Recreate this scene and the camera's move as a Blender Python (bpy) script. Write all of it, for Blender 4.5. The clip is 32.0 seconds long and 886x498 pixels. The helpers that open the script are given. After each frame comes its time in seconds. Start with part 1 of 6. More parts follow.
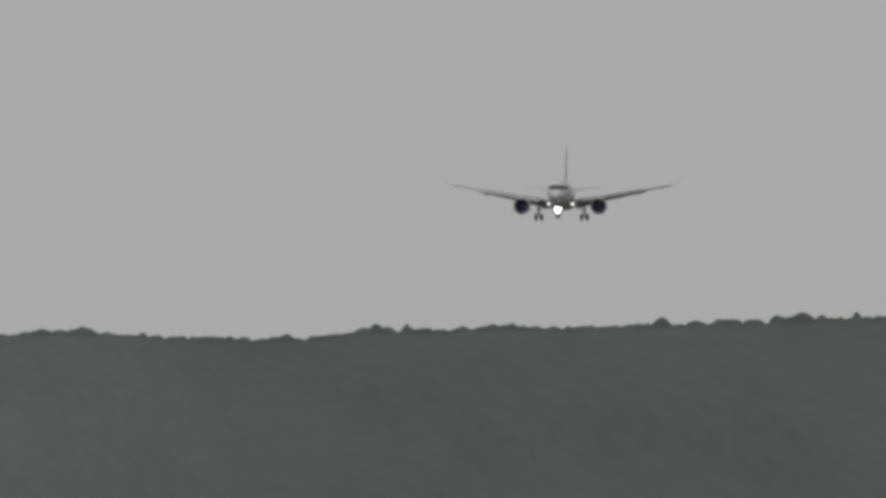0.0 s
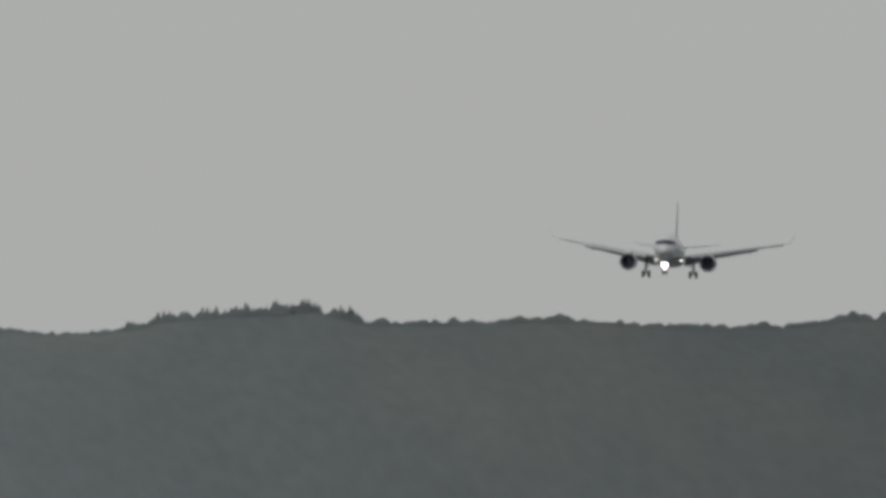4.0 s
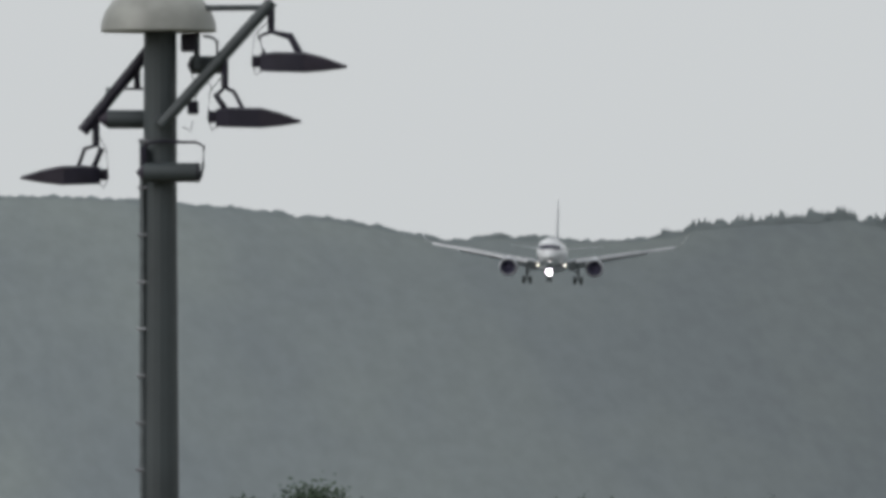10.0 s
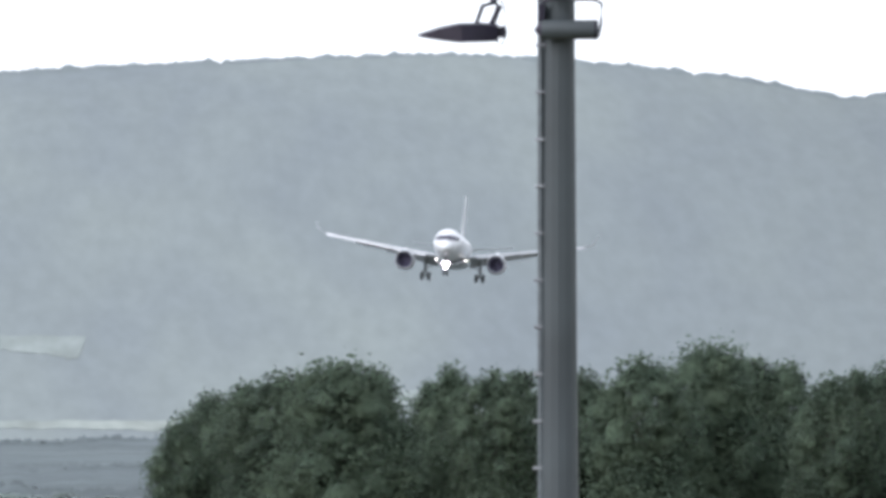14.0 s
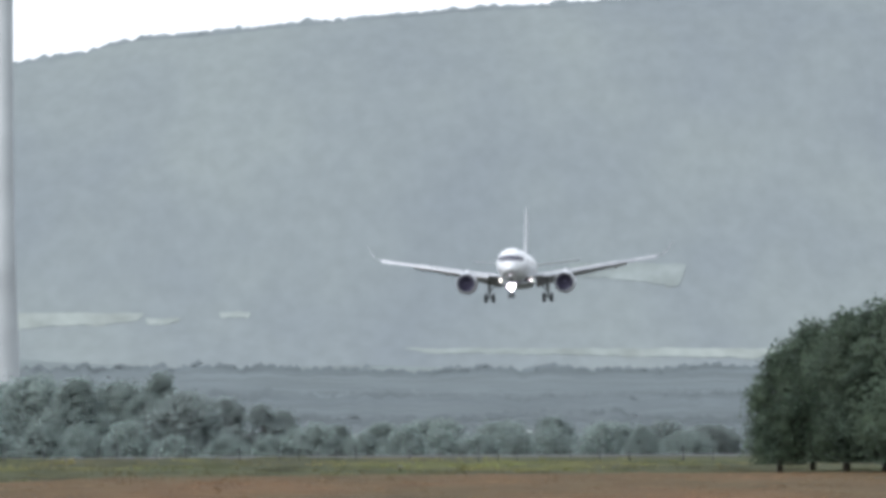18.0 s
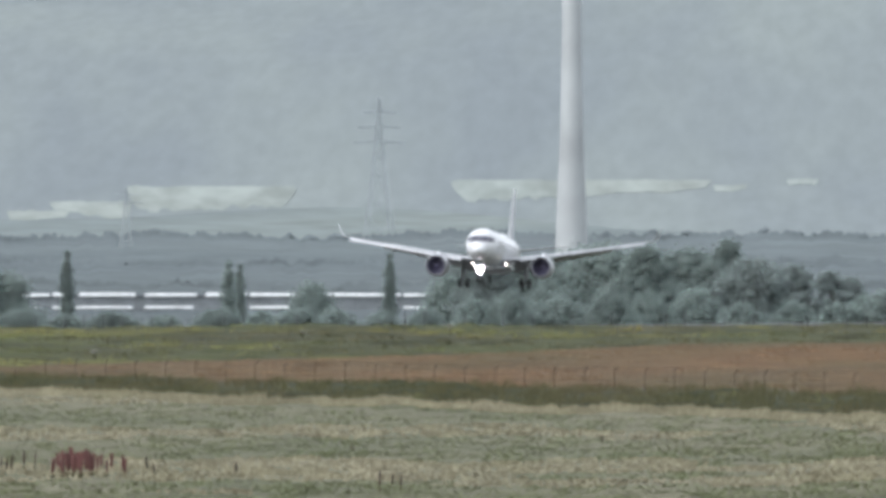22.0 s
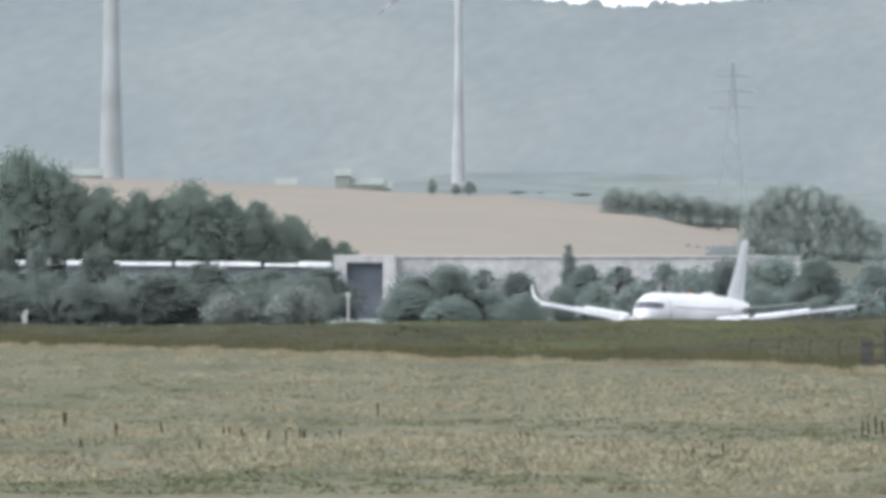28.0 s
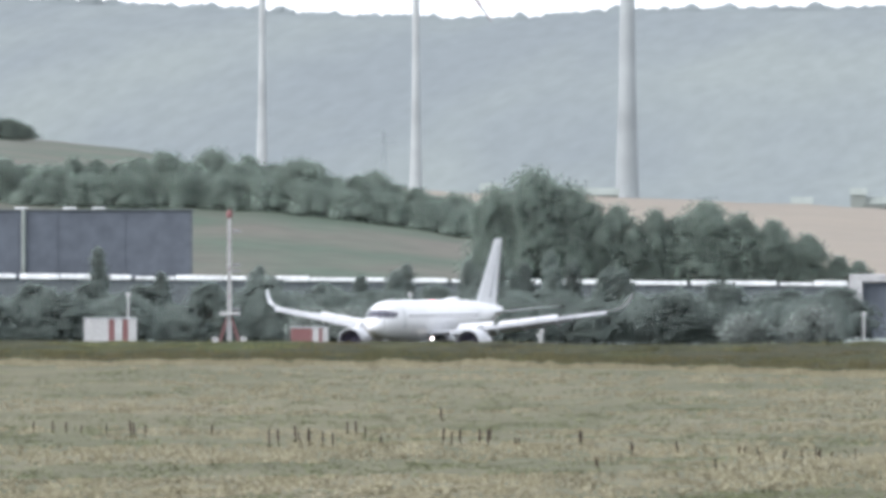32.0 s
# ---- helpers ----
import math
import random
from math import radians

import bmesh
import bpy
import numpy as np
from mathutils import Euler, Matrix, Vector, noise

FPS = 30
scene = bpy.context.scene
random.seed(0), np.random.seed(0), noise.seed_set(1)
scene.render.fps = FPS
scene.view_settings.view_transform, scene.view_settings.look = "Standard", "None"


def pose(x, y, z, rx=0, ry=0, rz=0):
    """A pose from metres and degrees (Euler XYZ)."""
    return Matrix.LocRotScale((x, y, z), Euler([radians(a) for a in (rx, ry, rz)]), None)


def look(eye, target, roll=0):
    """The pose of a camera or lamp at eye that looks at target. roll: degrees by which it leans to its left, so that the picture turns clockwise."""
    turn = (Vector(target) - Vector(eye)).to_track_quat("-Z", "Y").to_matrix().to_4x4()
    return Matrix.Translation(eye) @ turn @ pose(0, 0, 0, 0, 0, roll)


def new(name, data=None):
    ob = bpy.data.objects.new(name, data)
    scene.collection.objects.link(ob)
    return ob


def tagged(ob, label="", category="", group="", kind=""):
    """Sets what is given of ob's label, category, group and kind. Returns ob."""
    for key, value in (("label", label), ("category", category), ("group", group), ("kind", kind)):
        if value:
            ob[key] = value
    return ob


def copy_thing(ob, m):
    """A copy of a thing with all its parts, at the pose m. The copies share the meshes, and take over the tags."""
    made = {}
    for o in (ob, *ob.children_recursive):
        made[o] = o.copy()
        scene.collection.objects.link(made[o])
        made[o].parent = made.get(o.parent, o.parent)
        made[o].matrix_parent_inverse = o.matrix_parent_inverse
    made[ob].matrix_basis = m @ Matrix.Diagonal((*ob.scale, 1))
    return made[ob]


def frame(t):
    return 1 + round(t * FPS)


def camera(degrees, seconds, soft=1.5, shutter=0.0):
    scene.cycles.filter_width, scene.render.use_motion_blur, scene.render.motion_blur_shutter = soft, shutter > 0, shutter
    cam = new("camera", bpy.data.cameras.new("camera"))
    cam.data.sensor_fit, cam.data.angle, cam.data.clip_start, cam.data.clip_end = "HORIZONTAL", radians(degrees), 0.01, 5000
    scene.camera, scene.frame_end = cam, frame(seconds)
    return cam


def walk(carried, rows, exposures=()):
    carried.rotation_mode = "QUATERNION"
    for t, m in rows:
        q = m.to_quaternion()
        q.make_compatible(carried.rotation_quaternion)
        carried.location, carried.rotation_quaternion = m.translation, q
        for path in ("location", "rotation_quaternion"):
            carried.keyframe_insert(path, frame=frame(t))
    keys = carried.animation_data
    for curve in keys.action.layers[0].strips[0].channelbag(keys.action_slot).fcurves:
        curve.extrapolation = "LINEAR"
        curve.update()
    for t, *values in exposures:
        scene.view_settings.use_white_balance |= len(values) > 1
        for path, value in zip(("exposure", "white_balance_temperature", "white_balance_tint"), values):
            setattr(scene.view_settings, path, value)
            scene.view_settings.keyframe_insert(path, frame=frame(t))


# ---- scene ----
EYE = (0.0, 0.0, 10.0)
cam = camera(2.5, 32.0, soft=4.2)
TICK = math.tan(radians(1.25)) / 784    # step of bearing used by the plan, in radians
CAMERA_TURNS = [  # seconds, tilt from the horizon and turn to the left, in degrees
    (0, 1.2518, -6.0357), (0.5, 1.2615, -5.9429), (1, 1.2518, -5.8794), (1.5, 1.2518, -5.8574), (2, 1.2494, -5.6280), (2.5, 1.2468,
    -5.1249), (3, 1.2274, -4.8563), (3.5, 1.2347, -4.7367), (5.5, 1.0978, -4.4569), (6, 1.0928, -4.1834), (6.5, 1.0831, -4.0832), (7,
    1.0904, -4.0416), (7.5, 1.0708, -3.8903), (8, 1.0244, -3.8048), (8.5, 1.0026, -3.7413), (9, 0.9952, -3.4044), (9.5, 0.9756,
    -3.2384), (10, 0.9536, -3.1773), (10.5, 0.8633, -3.1285), (11, 0.8681, -2.8598), (11.5, 0.8633, -2.6133), (12, 0.8291, -2.4985),
    (12.5, 0.7021, -2.4424), (13, 0.6093, -2.3275), (13.5, 0.5873, -2.2226), (14, 0.5508, -2.0541), (14.5, 0.4982, -1.6816), (15,
    0.4610, -1.3277), (15.5, 0.4865, -0.9338), (17.5, 0.3956, -0.4028), (18, 0.3468, -0.3600), (18.5, 0.1880, -0.3259), (19, 0.0879,
    -0.1989), (19.5, 0.0635, -0.1048), (20, 0.0077, 0.4774), (20.5, 0.0151, 0.8486), (21, -0.0045, 0.9779), (21.5, -0.0216, 1.0731),
    (22, -0.0289, 1.2417), (22.5, -0.0363, 1.3955), (23, -0.0411, 1.7936), (23.5, -0.0387, 1.9889), (24, -0.0387, 2.2453), (24.5,
    -0.0363, 2.4260), (25, -0.0460, 2.6434), (25.5, -0.0484, 2.8900), (26, -0.0485, 3.3149), (26.5, -0.0580, 3.7741), (28.5, -0.0580,
    4.6512), (29, -0.0250, 4.6866), (29.5, -0.0177, 5.0736), (30, 0.0164, 5.2164), (30.5, 0.0140, 5.4778), (31, -0.0068, 5.6083),
    (31.5, -0.0018, 5.9112), (32, -0.0129, 6.0357),
]
walk(cam, [(t, pose(*EYE, 90 + tilt, 0, turn)) for t, tilt, turn in CAMERA_TURNS],
     exposures=[(0, -0.03, 6500, 10), (3, -0.02, 6480, 10), (6, 0.15, 6400, 10), (9, 0.4, 6270, 10), (11, 0.76, 6200, 11), (12.5, 1.08, 6090, 13), (13.3, 1.58, 5950, 14), (14, 1.7, 5890, 14), (15, 1.58, 5860, 14),
                (18, 1.58, 5900, 12), (23, 1.68, 5990, 12), (28.5, 1.8, 6010, 13), (32, 1.92, 6010, 14)])

# ---- sky and sun: high overcast ----
world = bpy.data.worlds.new("sky")
scene.world = world
world.use_nodes = True
wn, wl = world.node_tree.nodes, world.node_tree.links
sky = wn.new("ShaderNodeTexSky")
sky.sky_type, sky.sun_disc = "NISHITA", False
sky.sun_elevation, sky.sun_rotation, sky.dust_density = radians(36), radians(-127), 4.0
veil = wn.new("ShaderNodeMix")
veil.data_type = "RGBA"
veil.inputs[0].default_value = 0.93
veil.inputs[7].default_value = (4.3, 4.36, 4.26, 1)
wl.new(sky.outputs[0], veil.inputs[6])
wl.new(veil.outputs[2], wn["Background"].inputs[0])
wn["Background"].inputs[1].default_value = 0.1
sun = new("sun", bpy.data.lights.new("sun", "SUN"))
sun.data.energy, sun.data.angle, sun.data.color = 0.9, radians(55), (1.0, 0.96, 0.9)
sun.matrix_world = look((0, 0, 100), (60, 45, 45))


# ---- helpers of the plan ----
def at(u, d, z=0.0):
    """A place d metres from the viewpoint at bearing u (in steps of TICK, to the right)."""
    return (d * math.sin(u * TICK), d * math.cos(u * TICK), z)


def high(v, d):
    """The height of what stands v steps above eye level at d metres."""
    return EYE[2] + v * TICK * d


def lerp(table, x):
    return float(np.interp(x, [p[0] for p in table], [p[1] for p in table]))


# ---- materials ----
def surf(name, colour, other=None, scale=1.0, rough=0.6, metal=0.0, fine=8.0, bump=0.0, island=0.0, stretch=(1, 1, 1), object_random=0.0, spec=0.3, across=None, through_leaf=0.0, grains=0.2, gaps=0.0):
    """A surface with broad patches between two colours, finer grain over them, and relief.
    across: from one x to another the haze in the colour thins, which darkens it by that factor.
    gaps: the share of open air between the leaves of a bunch."""
    m = bpy.data.materials.new(name)
    m.use_nodes = True
    n, l = m.node_tree.nodes, m.node_tree.links
    b = n["Principled BSDF"]
    b.inputs["Roughness"].default_value, b.inputs["Metallic"].default_value = rough, metal
    b.inputs["Specular IOR Level"].default_value = spec
    other = other or tuple(c * 0.8 for c in colour)
    tc, mp = n.new("ShaderNodeTexCoord"), n.new("ShaderNodeMapping")
    mp.inputs["Scale"].default_value = stretch
    l.new(tc.outputs["Object"], mp.inputs[0])
    broad, grain = n.new("ShaderNodeTexNoise"), n.new("ShaderNodeTexNoise")
    broad.inputs["Scale"].default_value, broad.inputs["Detail"].default_value = scale, 4
    grain.inputs["Scale"].default_value, grain.inputs["Detail"].default_value = scale * fine, 3
    for x in (broad, grain):
        l.new(mp.outputs[0], x.inputs["Vector"])
    ramp = n.new("ShaderNodeMapRange")
    ramp.inputs[1].default_value, ramp.inputs[2].default_value = 0.36, 0.64
    l.new(broad.outputs[0], ramp.inputs[0])
    mix = n.new("ShaderNodeMix")
    mix.data_type = "RGBA"
    mix.inputs[6].default_value, mix.inputs[7].default_value = (*colour, 1), (*other, 1)
    l.new(ramp.outputs[0], mix.inputs[0])
    value = n.new("ShaderNodeMapRange")
    value.inputs[1].default_value, value.inputs[2].default_value = 0.3, 0.7
    value.inputs[3].default_value, value.inputs[4].default_value = 1 - grains, 1 + grains
    l.new(grain.outputs[0], value.inputs[0])
    last = value.outputs[0]
    for amount, node, out in ((island, "ShaderNodeNewGeometry", "Random Per Island"), (object_random, "ShaderNodeObjectInfo", "Random")):
        if amount:
            r, a, k = n.new(node), n.new("ShaderNodeMapRange"), n.new("ShaderNodeMath")
            a.inputs[3].default_value, a.inputs[4].default_value = 1 - amount, 1 + amount
            l.new(r.outputs[out], a.inputs[0])
            k.operation = "MULTIPLY"
            l.new(last, k.inputs[0]), l.new(a.outputs[0], k.inputs[1])
            last = k.outputs[0]
    if across:
        sx, a, k = n.new("ShaderNodeSeparateXYZ"), n.new("ShaderNodeMapRange"), n.new("ShaderNodeMath")
        a.inputs[1].default_value, a.inputs[2].default_value, a.inputs[3].default_value, a.inputs[4].default_value = across[0], across[1], 1.0, across[2]
        a.interpolation_type, k.operation = "SMOOTHSTEP", "MULTIPLY"
        l.new(tc.outputs["Object"], sx.inputs[0]), l.new(sx.outputs[0], a.inputs[0])
        l.new(last, k.inputs[0]), l.new(a.outputs[0], k.inputs[1])
        last = k.outputs[0]
    hsv = n.new("ShaderNodeHueSaturation")
    l.new(mix.outputs[2], hsv.inputs["Color"]), l.new(last, hsv.inputs["Value"])
    l.new(hsv.outputs[0], b.inputs["Base Color"])
    if through_leaf:
        thin, both = n.new("ShaderNodeBsdfTranslucent"), n.new("ShaderNodeMixShader")
        both.inputs[0].default_value = through_leaf
        l.new(hsv.outputs[0], thin.inputs[0]), l.new(b.outputs[0], both.inputs[1]), l.new(thin.outputs[0], both.inputs[2])
        l.new(both.outputs[0], n["Material Output"].inputs[0])
    if gaps:
        air, airy = n.new("ShaderNodeBsdfTransparent"), n.new("ShaderNodeMixShader")
        airy.inputs[0].default_value = gaps
        l.new(both.outputs[0], airy.inputs[1]), l.new(air.outputs[0], airy.inputs[2])
        l.new(airy.outputs[0], n["Material Output"].inputs[0])
    if bump:
        bp = n.new("ShaderNodeBump")
        bp.inputs["Strength"].default_value, bp.inputs["Distance"].default_value = 0.6, bump
        l.new(grain.outputs[0], bp.inputs["Height"]), l.new(bp.outputs[0], b.inputs["Normal"])
    return m


def glow(name, colour, strength):
    m = bpy.data.materials.new(name)
    m.use_nodes = True
    b = m.node_tree.nodes["Principled BSDF"]
    b.inputs["Base Color"].default_value = (0.8, 0.8, 0.8, 1)
    b.inputs["Emission Color"].default_value, b.inputs["Emission Strength"].default_value = (*colour, 1), strength
    return m


PAINT = surf("white_aircraft_paint", (0.6348, 0.644, 0.6624), (0.5888, 0.598, 0.6164), 0.25, 0.28, fine=20, spec=0.5)
BELLY = surf("grey_aircraft_paint", (0.46, 0.475, 0.49), (0.4, 0.415, 0.43), 0.4, 0.35, spec=0.5)
WING_METAL = surf("bare_leading_edge", (0.425, 0.4335, 0.4505), (0.357, 0.3655, 0.3825), 0.6, 0.4, 0.5)
NACELLE = surf("nacelle_paint", (0.52, 0.53, 0.56), (0.46, 0.47, 0.5), 0.5, 0.35, spec=0.5)
FAN = surf("dark_fan_blades", (0.186, 0.1767, 0.2604), (0.155, 0.1457, 0.217), 2, 0.45, 0.2)
GLASS_DARK = surf("dark_cockpit_glass", (0.05, 0.05, 0.075), None, 1, 0.12, spec=0.6)
TYRE = surf("tyre_rubber", (0.025, 0.025, 0.026), None, 3, 0.85)
STEEL = surf("gear_steel", (0.35, 0.36, 0.38), (0.2, 0.2, 0.22), 2, 0.45, 0.6)
SEAM = surf("dark_seam", (0.12, 0.12, 0.13), None, 2, 0.6)
# blade reds are washed out by haze mixed into the colour
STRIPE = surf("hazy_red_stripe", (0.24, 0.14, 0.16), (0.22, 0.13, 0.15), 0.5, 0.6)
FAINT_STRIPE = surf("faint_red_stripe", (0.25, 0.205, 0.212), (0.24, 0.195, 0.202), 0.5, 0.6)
RED = surf("red_paint", (0.18, 0.085, 0.085), (0.16, 0.078, 0.078), 0.8, 0.6)
WHITE = surf("white_paint", (0.4, 0.4, 0.4), (0.36, 0.36, 0.36), 0.5, 0.6)
LAMP = glow("landing_light", (1.0, 0.88, 0.92), 10.0)
LAMP_WARM = glow("wing_light", (1.0, 0.88, 0.74), 5.0)
BEACON = glow("red_beacon", (1.0, 0.08, 0.06), 6.0)
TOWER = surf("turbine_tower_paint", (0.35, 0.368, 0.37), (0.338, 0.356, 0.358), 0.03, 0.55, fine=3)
# tower paint again, greyed by painted-in haze for the broad far tower
HAZED_TOWER = surf("hazed_tower_paint", (0.29, 0.31, 0.316), (0.28, 0.3, 0.306), 0.03, 0.6, fine=3)
PALE_GRASS = surf("dry_grass", (0.1307, 0.1227, 0.0812), (0.0848, 0.0874, 0.053), 0.06, 0.95, fine=13, stretch=(1, 0.17, 1), spec=0.1, grains=0.2)
DARK_GRASS = surf("rank_dark_grass", (0.033, 0.037, 0.019), (0.041, 0.041, 0.022), 0.08, 0.95, fine=4, stretch=(1, 0.12, 1), spec=0.1)
BROWN_CROP = surf("ripening_brown_crop", (0.102, 0.061, 0.028), (0.072, 0.054, 0.026), 0.05, 0.95, fine=4, stretch=(1, 0.1, 1), spec=0.1)
GREEN_WEEDS = surf("green_weeds", (0.05, 0.058, 0.022), (0.043, 0.043, 0.022), 0.06, 0.95, fine=4, stretch=(1, 0.1, 1), spec=0.1)
FAR_LAND = surf("far_meadow", (0.15, 0.175, 0.165), (0.12, 0.145, 0.145), 0.01, 0.9)
ASPHALT = surf("runway_asphalt", (0.06, 0.06, 0.062), (0.045, 0.045, 0.047), 0.05, 0.85)
# haze over the far woods is mixed into their colour, thinning to the right
HAZE_ACROSS = (140, 490, 0.66)
FAR_WOOD = surf("hazed_far_woodland", (0.19, 0.214, 0.211), (0.163, 0.185, 0.194), 0.02, 0.95, fine=14, stretch=(1, 0.15, 0.42), spec=0.1, grains=0.06, across=HAZE_ACROSS)
RIDGE_WOOD = surf("hazed_ridge_woodland", (0.178, 0.203, 0.208), (0.165, 0.189, 0.195), 0.01, 0.95, island=0.04, spec=0.1, grains=0.1, across=HAZE_ACROSS)
# valley belts carry haze in their blue-grey colour, paler for the far ones
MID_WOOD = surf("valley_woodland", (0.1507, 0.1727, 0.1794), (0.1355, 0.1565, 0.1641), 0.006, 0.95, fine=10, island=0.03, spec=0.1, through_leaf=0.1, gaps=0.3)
FAR_BELT = surf("hazier_valley_woodland", (0.1696, 0.195, 0.2035), (0.1548, 0.1791, 0.1887), 0.006, 0.95, fine=10, spec=0.1, through_leaf=0.1, gaps=0.3)
# field colours hold haze too; the faint one is nearer the hill's
FIELD = surf("hazed_pale_field", (0.234, 0.2577, 0.2397), (0.2107, 0.2377, 0.2256), 0.02, 0.95, stretch=(1, 0.2, 1), spec=0.1)
FAINT_FIELD = surf("hazed_faint_field", (0.2, 0.226, 0.217), (0.188, 0.212, 0.212), 0.02, 0.95, stretch=(1, 0.2, 1), spec=0.1)
STUBBLE = surf("stubble", (0.2098, 0.1843, 0.1514), (0.1993, 0.1761, 0.1459), 0.012, 0.95, grains=0.06)
MEADOW = surf("green_meadow", (0.0585, 0.0826, 0.0602), (0.0963, 0.0929, 0.0774), 0.03, 0.95, fine=6, grains=0.14)
NEAR_LEAF = surf("dark_summer_leaves", (0.0557, 0.083, 0.0579), (0.0782, 0.108, 0.0694), 0.3, 0.9, island=0.16, object_random=0.12, through_leaf=0.25, gaps=0.2)
# the next five leaf colours are greyed and lifted to hold the haze
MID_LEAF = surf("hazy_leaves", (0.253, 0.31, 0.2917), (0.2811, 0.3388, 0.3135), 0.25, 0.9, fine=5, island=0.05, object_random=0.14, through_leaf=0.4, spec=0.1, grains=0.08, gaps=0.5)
HEDGE_LEAF = surf("hazed_hedge_leaves", (0.2363, 0.2918, 0.2546), (0.2685, 0.3287, 0.2865), 0.25, 0.9, fine=5, island=0.05, object_random=0.1, through_leaf=0.4, spec=0.1, grains=0.08, gaps=0.5)
SHRUB_LEAF = surf("hazed_shrub_leaves", (0.1924, 0.2315, 0.2131), (0.2188, 0.2607, 0.24), 0.25, 0.9, fine=5, island=0.05, object_random=0.1, through_leaf=0.4, spec=0.1, grains=0.08, gaps=0.5)
COPSE_LEAF = surf("hazed_copse_leaves", (0.3774, 0.4346, 0.4116), (0.4176, 0.4747, 0.4461), 0.25, 0.9, fine=5, island=0.05, object_random=0.08, through_leaf=0.4, spec=0.1, grains=0.1, gaps=0.5)
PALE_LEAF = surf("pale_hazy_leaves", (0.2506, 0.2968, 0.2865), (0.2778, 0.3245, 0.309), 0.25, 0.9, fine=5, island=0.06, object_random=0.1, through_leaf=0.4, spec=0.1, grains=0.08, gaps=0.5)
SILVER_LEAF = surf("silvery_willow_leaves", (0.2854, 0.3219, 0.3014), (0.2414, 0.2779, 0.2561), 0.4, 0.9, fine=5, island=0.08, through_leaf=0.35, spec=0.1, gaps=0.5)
BARK = surf("bark", (0.07, 0.06, 0.05), (0.05, 0.045, 0.04), 1.5, 0.9)
CONCRETE = surf("pale_concrete_wall", (0.4048, 0.4048, 0.4048), (0.352, 0.352, 0.3608), 0.1, 0.85)
CLADDING = surf("blue_grey_cladding", (0.09, 0.102, 0.124), (0.083, 0.095, 0.116), 0.05, 0.6)
# haze before the low halls is part of this wall colour
HAZY_WALL = surf("hazy_grey_wall", (0.17, 0.186, 0.196), (0.158, 0.174, 0.184), 0.08, 0.8)
ROOFEDGE = surf("white_roof_edge", (0.7176, 0.736, 0.736), (0.644, 0.6624, 0.6716), 0.2, 0.5)
DARK_WALL = surf("dark_shed_wall", (0.108, 0.122, 0.13), (0.098, 0.11, 0.118), 0.1, 0.8)
MAST_PAINT = surf("mast_grey_paint", (0.0464, 0.055, 0.0593), (0.0404, 0.049, 0.0533), 0.8, 0.5, fine=2, spec=0.4)
ARM_PAINT = surf("dark_arm_paint", (0.017, 0.0145, 0.027), (0.013, 0.0115, 0.021), 1, 0.5)
DOME = surf("pale_cap_paint", (0.29, 0.295, 0.275), (0.26, 0.265, 0.25), 1, 0.4, fine=3)
DUCT = surf("grey_duct_paint", (0.12, 0.134, 0.142), (0.1, 0.113, 0.12), 1.5, 0.55)
HOOD = surf("dark_hood_paint", (0.0303, 0.0242, 0.0374), (0.0248, 0.0204, 0.0308), 1, 0.5)
# haze is put into the pylon steel by fading it towards the hill's colour
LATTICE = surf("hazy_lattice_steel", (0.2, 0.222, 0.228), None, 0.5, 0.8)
FAR_LATTICE = surf("hazier_lattice_steel", (0.3, 0.333, 0.343), (0.29, 0.323, 0.333), 0.5, 0.9)
WOODPOST = surf("weathered_post", (0.062, 0.063, 0.068), (0.05, 0.051, 0.056), 2, 0.9)
DOCK = surf("red_brown_dock", (0.085, 0.036, 0.034), (0.1, 0.05, 0.042), 2, 0.9, object_random=0.3)
DOCK_BROWN = surf("brown_dock", (0.05, 0.036, 0.03), (0.065, 0.046, 0.036), 2, 0.9, object_random=0.3)
WINGPAINT = surf("pale_wing_paint", (0.4698, 0.4785, 0.4959), (0.4176, 0.4263, 0.4524), 0.4, 0.4, spec=0.5)


